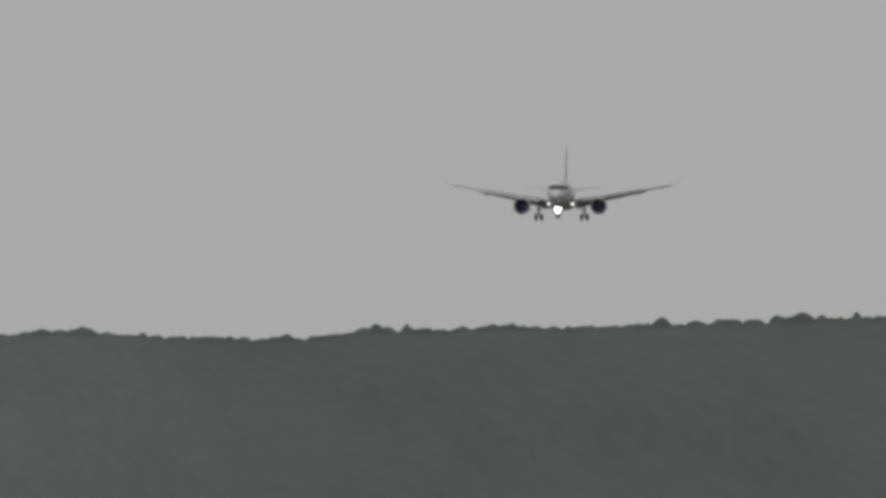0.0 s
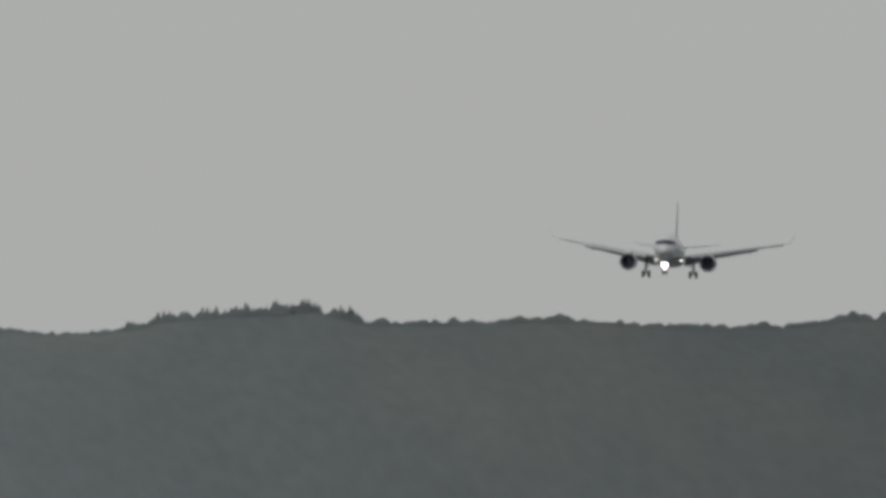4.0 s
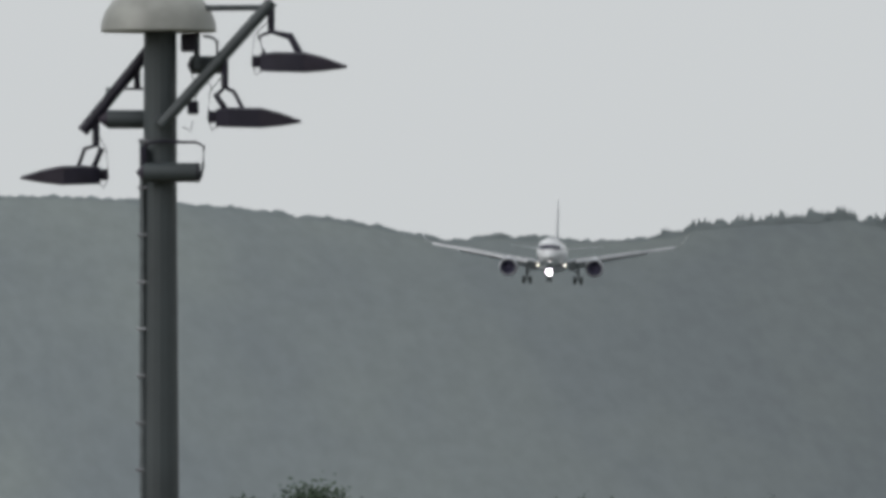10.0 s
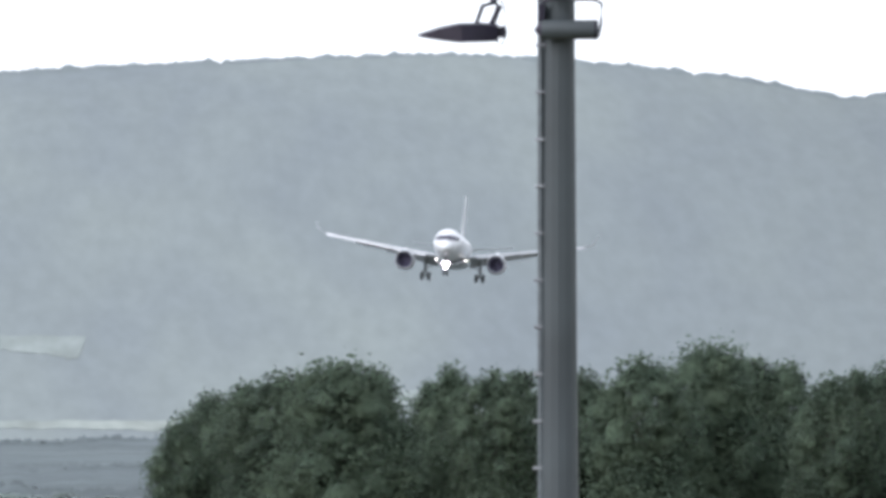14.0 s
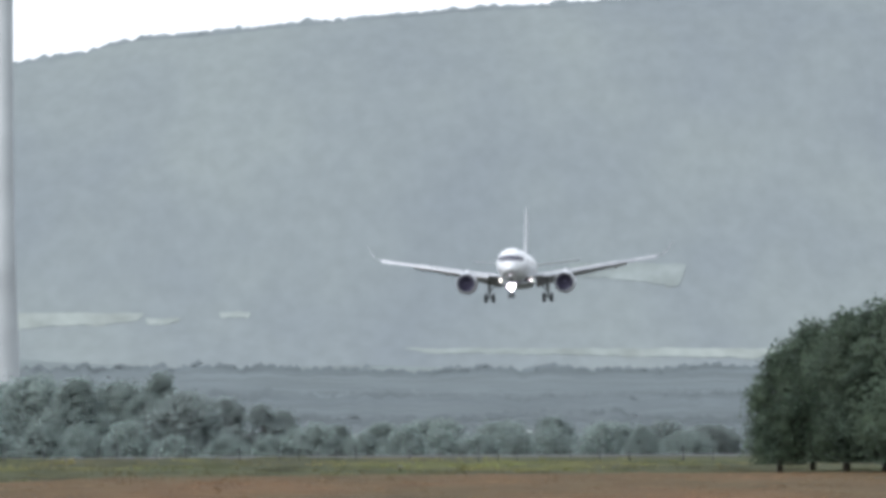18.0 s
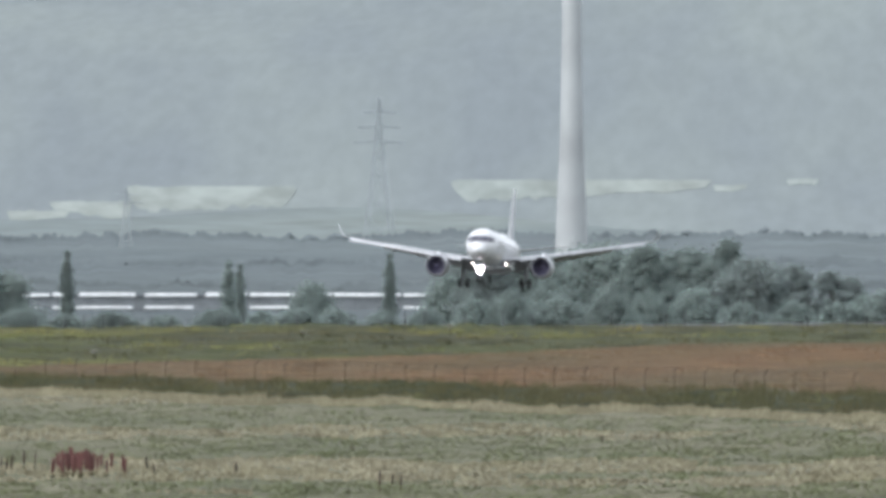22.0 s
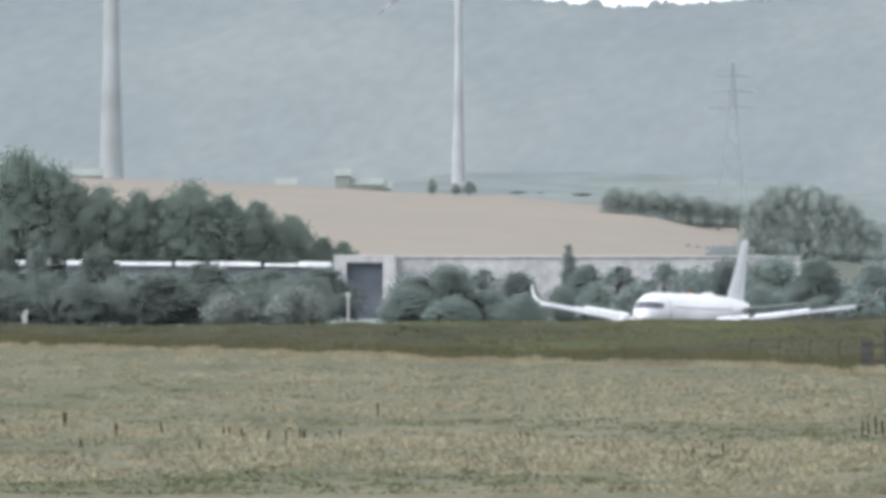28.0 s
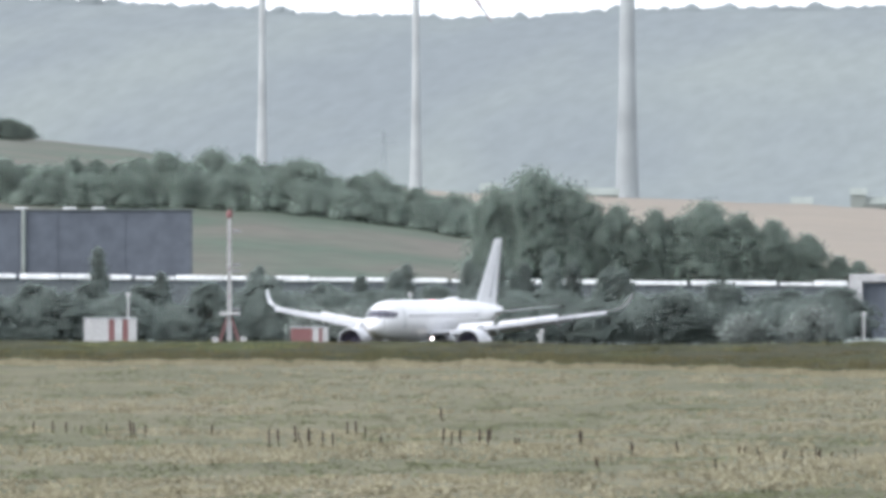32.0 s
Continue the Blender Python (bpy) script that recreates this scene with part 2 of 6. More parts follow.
# ---- mesh helpers ----
class Mesh:
    """Vertices and faces of one part, gathered piece by piece."""

    def __init__(self):
        self.v, self.f = [], []

    def add(self, verts, faces):
        o = len(self.v)
        self.v += [tuple(p) for p in verts]
        self.f += [tuple(i + o for i in q) for q in faces]
        return self

    def loft(self, rings, closed=True, ends=True):
        n, verts, faces = len(rings[0]), [p for r in rings for p in r], []
        for i in range(len(rings) - 1):
            for j in range(n if closed else n - 1):
                k = (j + 1) % n
                faces.append((i * n + j, i * n + k, (i + 1) * n + k, (i + 1) * n + j))
        if ends:
            faces += [tuple(range(n))[::-1], tuple(range((len(rings) - 1) * n, len(rings) * n))]
        return self.add(verts, faces)

    def tube(self, path, radii, n=12, ends=True):
        """A round bar along a path, with a radius at each of its points."""
        path = [Vector(p) for p in path]
        radii = radii if isinstance(radii, (list, tuple)) else [radii] * len(path)
        rings = []
        for i, p in enumerate(path):
            way = (path[min(i + 1, len(path) - 1)] - path[max(i - 1, 0)]).normalized()
            q = way.to_track_quat("Z", "Y")
            rings.append([p + q @ Vector((radii[i] * math.cos(a), radii[i] * math.sin(a), 0)) for a in (2 * math.pi * j / n for j in range(n))])
        return self.loft(rings, ends=ends)

    def box(self, lo, hi, bevel=0.0):
        (a, b, c), (d, e, f) = lo, hi
        k = min(bevel, (d - a) / 3, (e - b) / 3)
        out = lambda z, s: [(a + s + k, b + s, z), (d - s - k, b + s, z), (d - s, b + s + k, z), (d - s, e - s - k, z),
                            (d - s - k, e - s, z), (a + s + k, e - s, z), (a + s, e - s - k, z), (a + s, b + s + k, z)]
        if not k:
            return self.loft([[(a, b, z), (d, b, z), (d, e, z), (a, e, z)] for z in (c, f)])
        kz = min(k, (f - c) / 3)
        return self.loft([out(c, kz), out(c + kz, 0), out(f - kz, 0), out(f, kz)])

    def turned(self, profile, n=24, axis="z", centre=(0, 0, 0), ends=True):
        """A body of revolution; profile: (along, radius)."""
        rings = []
        for s, r in profile:
            ring = []
            for j in range(n):
                p, q = r * math.cos(2 * math.pi * j / n), r * math.sin(2 * math.pi * j / n)
                ring.append({"z": (p, q, s), "x": (s, p, q), "y": (q, s, p)}[axis])
            rings.append([tuple(x + y for x, y in zip(pt, centre)) for pt in ring])
        return self.loft(rings, ends=ends)

    def data(self, name, material, smooth=True):
        me = bpy.data.meshes.new(name)
        me.from_pydata(self.v, [], self.f)
        me.materials.append(material)
        if smooth:
            me.shade_smooth()
            me.set_sharp_from_angle(angle=radians(38))
        return me


def part(name, mesh, material, parent=None, label="", smooth=True):
    ob = new(name, mesh.data(name, material, smooth) if isinstance(mesh, Mesh) else mesh)
    ob.parent = parent
    return tagged(ob, label)


def group_of(name, label, category, group="", m=None):
    ob = tagged(new(name), label, category, group)
    if m is not None:
        ob.matrix_basis = m
    return ob



# ---- the ground: one sheet, in bands of grass and crops ----
CREST = [(-9000, 0.8), (-4600, 0.9), (-3700, 0.95), (-2900, 1.12), (-2000, 1.3), (-1000, 1.5), (0, 0.85), (900, 0.55), (9000, 0.5)]
CREST_D = [(-9000, 1600), (-4600, 1700), (-3700, 1755), (-2900, 1830), (-2000, 1900), (-1000, 1990), (0, 2130), (900, 2150), (9000, 2200)]
NEAR_EDGE = [(-9000, -200), (-4569, -209), (-3700, -212), (-2900, -236), (-1909, -263), (-341, -307), (909, -349), (2700, -390), (9000, -400)]
STRIP_TOP = [(-9000, -190), (-4569, -194), (-3700, -197), (-2900, -222), (-1909, -243), (-1500, -247), (-660, -262), (909, -294), (9000, -330)]
BROWN_TOP = [(-9000, -189.5), (-4569, -193.5), (-3700, -196.5), (-2900, -221.5), (-1909, -241), (-1500, -226), (-1009, -214), (-659, -203), (-341, -188), (909, -179), (9000, -177)]
RUNWAY_Z = [(-9000, 0.4), (-3700, 0.1), (-2666, -1.3), (-1777, -3.7), (-1483, -2.6), (-1100, -0.9), (-800, 0.5), (0, 0.4), (9000, 0.0)]
RUNWAY_D = [(-9000, 1450), (-3700, 1866), (-3000, 1922), (-1777, 2049), (-970, 2155), (0, 2310), (9000, 3000)]


def band_d(table, u, z=0.25):
    return (EYE[2] - z) / (-lerp(table, u) * TICK)


def columns():
    fine = list(np.linspace(-4900, 4900, 281))
    half = math.pi / TICK
    coarse = [half * i / 16 for i in range(1, 17)]
    return sorted([-c for c in coarse] + coarse + fine)


def ground_rings(u):
    """Distances, heights and the band that begins there, along one bearing."""
    w = 4 * noise.noise((u * 0.004, 3.1, 0)) + 3 * noise.noise((u * 0.02, 7.7, 0))
    dn = band_d(NEAR_EDGE, u) * (1 + 0.006 * w)
    ds = max(band_d(STRIP_TOP, u) * (1 + 0.003 * w), dn + 30)
    db = max(band_d(BROWN_TOP, u), ds + 0.5)
    dc = max(lerp(CREST_D, u), db + 60)
    dr, zr, zc = lerp(RUNWAY_D, u), lerp(RUNWAY_Z, u), lerp(CREST, u)
    dr = max(dr, dc + 70)
    rings = [(d, 0.0, 0) for d in (0.02, 30, 120, 300, 500)] + [(500 + (dn - 500) * i / 24, 0.25 * i / 24, 0) for i in range(1, 24)]
    rings += [(dn, 0.25, 1), (ds, 0.3, 2), (db, 0.35, 3), (db + (dc - db) * 0.5, 0.35 + (zc - 0.35) * 0.45, 3), (dc, zc, 3), (dc + 20, zc - 0.2, 3),
              (dr - 28, zr - 0.05, 4), (dr + 28, zr - 0.05, 3), (dr + 120, -2.0, 5), (2700, -2.0, 5), (3300, 0.0, 5), (4150, 6.0, 5), (4950, 60.0, 5)]
    return rings


def build_ground():
    cols = columns()
    me = Mesh()
    mats, verts, faces = [], [], []
    for u in cols:
        r = ground_rings(u)
        for d, z, _ in r:
            zz = z + (0.12 * noise.noise((u * 0.01, d * 0.02, 0)) if 300 < d < 1650 else 0)
            verts.append(at(u, d, zz))
    n = len(ground_rings(0))
    for i in range(len(cols) - 1):
        bands = [b for _, _, b in ground_rings(cols[i])]
        for j in range(n - 1):
            faces.append((i * n + j, (i + 1) * n + j, (i + 1) * n + j + 1, i * n + j + 1))
            mats.append(bands[j])
    faces.append(tuple(i * n for i in range(len(cols) - 1)))
    mats.append(0)
    me.v, me.f = verts, faces
    data = me.data("ground", PALE_GRASS)
    for m in (DARK_GRASS, BROWN_CROP, GREEN_WEEDS, ASPHALT, FAR_LAND):
        data.materials.append(m)
    data.polygons.foreach_set("material_index", mats)
    tagged(new("ground", data), "dry pale grassland with a brown crop strip and a runway", "ground", kind="structure")


build_ground()


# ---- the wooded hill behind everything ----
RIDGE = [(-9000, 330), (-5200, 400), (-4570, 440), (-4220, 425), (-3930, 408), (-3690, 403), (-3570, 413), (-3370, 421), (-3002, 423), (-2860, 415), (-2700, 401), (-2563, 388),
         (-2500, 390), (-2390, 399), (-2240, 406), (-2000, 416), (-1700, 420), (-1480, 430), (-1250, 445), (-1000, 470), (-750, 510), (-580, 543), (-400, 573),
         (-331, 594), (-180, 606), (-70, 618), (109, 634), (270, 647), (420, 656), (670, 672), (930, 684), (1230, 695), (1320, 694), (1436, 690), (1560, 680), (1676, 668), (1816, 653), (1926, 631), (2006, 616), (2090, 625), (2160, 621), (2230, 617), (2320, 618), (2400, 628), (2440, 640),
         (2530, 649), (2640, 655), (2710, 658), (2780, 641), (2805, 634), (2900, 634), (3000, 634), (3130, 642), (3250, 635), (3400, 627), (3550, 630), (3640, 642), (3760, 644), (3900, 652), (4000, 647), (4180, 655), (4430, 664), (4570, 665), (5200, 640), (9000, 520)]
RIDGE_BROAD = [(u, float(np.mean([lerp(RIDGE, u + k) for k in range(-450, 451, 50)]))) for u in range(-9000, 9001, 150)]
FOOT_D, RIDGE_D, BACK_D = 4180.0, 4800.0, 4960.0


def hill_z(u, d):
    crest, broad = lerp(RIDGE, u) - 8, lerp(RIDGE_BROAD, u) - 8
    s = (d - FOOT_D) / (RIDGE_D - FOOT_D)
    base = 7.0
    top = high(broad + (crest - broad) * max(min(s, 1.0), 0.0) ** 7, RIDGE_D)
    if s >= 1:
        return top - (d - RIDGE_D) * 0.25
    shape = 0.62 * s + 0.38 * s * s * (3 - 2 * s)
    lump = 5 * noise.noise((u * 0.0012, s * 3, 1.7)) * math.sin(math.pi * min(max(s, 0), 1))
    return base + (top - base) * max(shape, 0) + lump


FAR_FIELDS = [  # bearings, heights above eye level, narrowing
    (159, 819, 24, 42, -0.6), (450, 655, 150, 192, -0.5), (-664, -304, 80, 104, 0.3), (-300, -240, 84, 96, 0.2), (-170, -115, 96, 106, 0.0), (-1337, -1039, 48, 93, 0.25), (-1475, -1330, 28, 66, -0.7),
    (-764, -341, 64, 104, 0.55), (-1819, -1674, 28, 60, 0.3), (-1550, -1440, 30, 50, 0.4), (1100, 1700, 70, 96, 0.2), (820, 2200, 50, 62, 0.5), (-1430, -1180, 10, 28, 0.5)]


def in_field(u, v, exact=False):
    jag = 7 * noise.noise((u * 0.02, 1, 3)) + 5 * noise.noise((u * 0.09, v * 0.05, 5))
    v, edge = (v + jag, 0) if exact else (v, 14)
    for u0, u1, v0, v1, w in FAR_FIELDS:
        s = (u - u0) / (u1 - u0)
        thin = 1 - w * s if w >= 0 else 1 + w * (1 - s)
        thin *= min(1.0, max(0.0, 6 * s + 0.4), max(0.0, 6 * (1 - s) + 0.4)) ** 0.6
        if -0.06 < s < 1.06 and v1 - (v1 - v0) * thin - edge < v < v1 + edge:
            return True
    return False


def build_fields():
    """Pale fields on the foot of the hill, each a thin sheet with an uneven hedged edge."""
    def depth(u, v):
        near, far = FOOT_D - 30, RIDGE_D
        for _ in range(24):
            mid = (near + far) / 2
            near, far = (mid, far) if hill_z(u, mid) < high(v, mid) else (near, mid)
        return near
    for k, (u0, u1, v0, v1, w) in enumerate(FAR_FIELDS):
        rows = []
        for i in range(61):
            s = i / 60
            u = u0 + (u1 - u0) * s
            thin = (1 - w * s if w >= 0 else 1 + w * (1 - s)) * min(1.0, 14 * s + 0.02, 14 * (1 - s) + 0.02) ** 0.5
            hi = v1 + 3 * noise.noise((u * 0.02, k, 3)) + 2 * noise.noise((u * 0.07, k, 1))
            lo = hi - (v1 - v0) * thin * (1 + 0.16 * noise.noise((u * 0.012, k, 7)) + 0.22 * noise.noise((u * 0.05, k, 9)) + 0.12 * noise.noise((u * 0.16, k, 5)))
            row = []
            for j in range(5):
                v = lo + (hi - lo) * j / 4
                d = depth(u, v) - 0.7
                row.append(at(u, d, high(v, d)))
            rows.append(row)
        me = Mesh()
        me.loft(rows[::-1], closed=False, ends=False)
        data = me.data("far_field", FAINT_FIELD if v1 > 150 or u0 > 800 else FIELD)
        soften(data, np.tile((0.0, -0.3, 0.95), (len(data.vertices), 1)), 0.6)
        tagged(new("far_field", data), "pale green field on the foot of the hill", "field", kind="structure")


def crown_template(kind, rng):
    if kind == "fine":
        n, rings = 10, [(0.0, 0.52), (0.3, 0.52), (0.55, 0.46), (0.76, 0.34), (0.92, 0.18), (1.0, 0.03)]
    else:
        n, rings = 7, [(0.0, 0.34), (0.35, 0.3), (0.36, 0.36), (0.65, 0.17), (0.66, 0.24), (1.0, 0.02)]
    v, f = [], []
    for i, (z, r) in enumerate(rings):
        for j in range(n):
            a = 2 * math.pi * (j + 0.5 * (i % 2)) / n
            k = r * (1 + (rng.uniform(-0.09, 0.09) if kind == "fine" else rng.uniform(-0.16, 0.16)))
            v.append((k * math.cos(a), k * math.sin(a), z + (rng.uniform(-0.06, 0.06) if 0 < i else 0)))
    for i in range(len(rings) - 1):
        for j in range(n):
            f.append((i * n + j, i * n + (j + 1) % n, (i + 1) * n + (j + 1) % n, (i + 1) * n + j))
    f.append(tuple((len(rings) - 1) * n + j for j in range(n)))
    return np.array(v), f


def soften(me, towards, weight):
    """Turn the shading normals part of the way to those given, so that leaves and blades shade as one mass."""
    own = np.empty(len(me.vertices) * 3)
    me.vertex_normals.foreach_get("vector", own)
    mixed = own.reshape(-1, 3) * (1 - weight) + np.asarray(towards) * weight
    mixed /= np.maximum(np.linalg.norm(mixed, axis=1, keepdims=True), 1e-6)
    me.normals_split_custom_set_from_vertices(mixed.tolist())


def scatter(name, items, templates, material, label, category, mass=0.0, towards=(0.0, 0.0, 1.0)):
    """Many rigid copies of small templates, joined into one object; items: x, y, z, width, height, turn, template."""
    verts, faces, o = [], [], 0
    for x, y, z, w, h, a, k in items:
        tv, tf = templates[k]
        c, s = math.cos(a), math.sin(a)
        p = tv * (w, w, h)
        verts.append(np.column_stack((p[:, 0] * c - p[:, 1] * s + x, p[:, 0] * s + p[:, 1] * c + y, p[:, 2] + z)))
        faces += [tuple(i + o for i in q) for q in tf]
        o += len(tv)
    me = bpy.data.meshes.new(name)
    me.from_pydata(np.concatenate(verts).tolist(), [], faces)
    me.materials.append(material)
    me.shade_smooth()
    if mass:
        soften(me, np.tile(towards, (len(me.vertices), 1)), mass)
    return tagged(new(name, me), label, category, kind="stuff")


def build_hill():
    rng = random.Random(5)
    us = [-9000, -7600, -6400, -5600] + list(np.linspace(-5000, 5000, 1101)) + [5600, 6400, 7600, 9000]
    ds = list(np.linspace(FOOT_D, RIDGE_D, 131)) + [4830, 4880, BACK_D]
    rows = []
    for u in us:
        row = []
        for d in ds:
            x, y, _ = at(u, d)
            z = hill_z(u, d)
            if abs(u) < 5001 and not in_field(u, (z - EYE[2]) / (TICK * d)):
                z += 0.05 * noise.noise((x * 0.2, y * 0.08, 0)) + 0.06 * noise.noise((x * 0.42, y * 0.16, 5))
            row.append((x, y, z))
        rows.append(row)
    me = Mesh()
    me.loft(rows[::-1], closed=False, ends=False)
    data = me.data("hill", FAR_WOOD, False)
    data.shade_smooth()
    soften(data, np.tile((0.0, -0.3, 0.95), (len(data.vertices), 1)), 0.8)
    tagged(new("hill", data), "long wooded hill with pale fields at its foot", "hill", kind="structure")
    crowns = [crown_template("fine", rng) for _ in range(7)] + [crown_template("cone", rng) for _ in range(3)]
    items, u = [], -5000.0
    while u < 5000:
        if 2372 < u < 2805 and rng.random() < 0.86:
            d, w, grown = RIDGE_D + rng.uniform(-3, 8), rng.uniform(2.0, 3.8), (u - 2372) / 433
            top = hill_z(u, RIDGE_D) + rng.uniform(0.8, 2.6) + rng.uniform(0.2, 1.3) * grown
            items.append((*at(u, d, hill_z(u, d) - 1.5), w, top - hill_z(u, d) + 1.5, rng.uniform(0, 6), 7 + rng.randrange(3)))
            items.append((*at(u, d, hill_z(u, d) - 1.5), rng.uniform(2.2, 4.5), 2.2 + rng.uniform(0.2, 0.9) + 1.1 * grown, rng.uniform(0, 6), rng.randrange(7)))
            u += rng.uniform(3, 9)
        else:
            for _ in range(2):
                q, d, w = u + rng.uniform(-8, 8), RIDGE_D + rng.uniform(-3, 7), rng.uniform(3.2, 7.5)
                tall = lerp([(-2600, 0.8), (-1800, 0.45), (1900, 0.45), (2100, 1.0)], q)
                top = hill_z(q, RIDGE_D) + 0.6 + tall * (rng.uniform(-0.2, 0.7) + 0.6 * noise.noise((q * 0.03, 1, 2)) + (rng.uniform(0.4, 1.5) if rng.random() < 0.1 else 0))
                items.append((*at(q, d, hill_z(q, d) - 1.5), w, top - hill_z(q, d) + 1.5, rng.uniform(0, 6), rng.randrange(7)))
            u += rng.uniform(9, 22)
    for q, w, rise, k in ((-2296, 1.3, 2.0, 8), (-2400, 1.5, 1.8, 7), (-2560, 2.2, 1.6, 1), (-1998, 1.2, 1.9, 9), (-4466, 4.2, 4.6, 2), (-4452, 3.2, 3.8, 4), (-4412, 4.6, 4.2, 3), (-4400, 3.4, 3.6, 5)):
        items.append((*at(q, RIDGE_D, hill_z(q, RIDGE_D) - 1.5), w, rise + 1.5, q, k))
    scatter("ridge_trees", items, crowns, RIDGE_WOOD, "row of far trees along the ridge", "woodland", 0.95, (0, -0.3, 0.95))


build_hill()
build_fields()


# ---- the airliner ----
FUSELAGE = [(18.05, 0.06, 0.06, 3.22), (17.85, 0.38, 0.34, 3.26), (17.45, 0.74, 0.66, 3.34), (16.9, 1.05, 0.98, 3.46), (16.2, 1.33, 1.32, 3.62),
            (15.3, 1.56, 1.62, 3.77), (14.2, 1.7, 1.8, 3.87), (12.8, 1.75, 1.85, 3.9), (9, 1.75, 1.85, 3.9), (5, 1.75, 1.85, 3.9), (0, 1.75, 1.85, 3.9),
            (-4, 1.75, 1.85, 3.9), (-7, 1.74, 1.82, 3.93), (-10, 1.64, 1.66, 4.037), (-13, 1.38, 1.36, 4.222), (-16, 0.98, 0.98, 4.447),
            (-18.5, 0.56, 0.6, 4.668), (-20.2, 0.27, 0.3, 4.814), (-20.65, 0.14, 0.15, 4.84)]


def skin(x, angle, out=0.0):
    """A point on the fuselage: angle from the top, positive to port."""
    xs = [s[0] for s in FUSELAGE][::-1]
    w, h, c = (float(np.interp(x, xs, [s[k] for s in FUSELAGE][::-1])) for k in (1, 2, 3))
    return (x, (w + out) * math.sin(angle), c + (h + out) * math.cos(angle))


def on_skin(y, z, out=0.02):
    """The foremost point of the fuselage nose at y and z."""
    lo, hi = 12.0, 18.05
    xs = [s[0] for s in FUSELAGE][::-1]
    for _ in range(30):
        x = (lo + hi) / 2
        w, h, c = (float(np.interp(x, xs, [q[k] for q in FUSELAGE][::-1])) for k in (1, 2, 3))
        lo, hi = (x, hi) if (y / w) ** 2 + ((z - c) / h) ** 2 < 1 else (lo, x)
    return (lo + out, y * 1.008, z)


def skin_patch(x0, x1, a0, a1, out=0.012, nx=4, na=4, slant=0.0):
    m = Mesh()
    front = [[skin(x0 + (x1 - x0) * i / nx + slant * (j / na), a0 + (a1 - a0) * j / na, out) for j in range(na + 1)] for i in range(nx + 1)]
    return m.loft(front, closed=False, ends=False)


def foil(le, chord, z, thick, n=9, twist=0.0):
    """A wing section in its own plane: leading edge x, chord, height."""
    up, lo = [], []
    for i in range(n):
        s = (1 - math.cos(math.pi * i / (n - 1))) / 2
        t = thick * chord * 2.6 * (0.2969 * math.sqrt(s) - 0.126 * s - 0.3516 * s * s + 0.2843 * s ** 3 - 0.1036 * s ** 4) / 0.6
        up.append((le - s * chord, z + t * 0.62 - s * chord * twist))
        lo.append((le - s * chord, z - t * 0.38 - s * chord * twist))
    return up + lo[-2:0:-1]


WING = [(1.2, 5.7, 7.2, 2.6, 0.135), (3.2, 4.6, 6.0, 2.92, 0.125), (6.2, 2.95, 4.0, 3.42, 0.115), (11.0, 0.35, 2.9, 4.28, 0.105), (16.0, -2.4, 1.75, 5.12, 0.1),
        (16.7, -2.95, 1.45, 5.3, 0.1)]


def wing_at(y):
    ys = [w[0] for w in WING]
    return [float(np.interp(y, ys, [w[k] for w in WING])) for k in (1, 2, 3, 4)]


def wheel(r, w, parent, x, y, z, name="wheel"):
    hub = part(name, Mesh().turned([(-w * 0.5, r * 0.2), (-w * 0.5, r * 0.55), (-w * 0.3, r * 0.6), (w * 0.3, r * 0.6), (w * 0.5, r * 0.55), (w * 0.5, r * 0.2)], 20, "y"), STEEL, parent)
    part("tyre", Mesh().turned([(-w * 0.42, r * 0.58), (-w * 0.5, r * 0.8), (-w * 0.36, r * 0.97), (0, r), (w * 0.36, r * 0.97), (w * 0.5, r * 0.8), (w * 0.42, r * 0.58)], 24, "y", ends=False), TYRE, hub)
    hub.location = (x, y, z)
    return hub


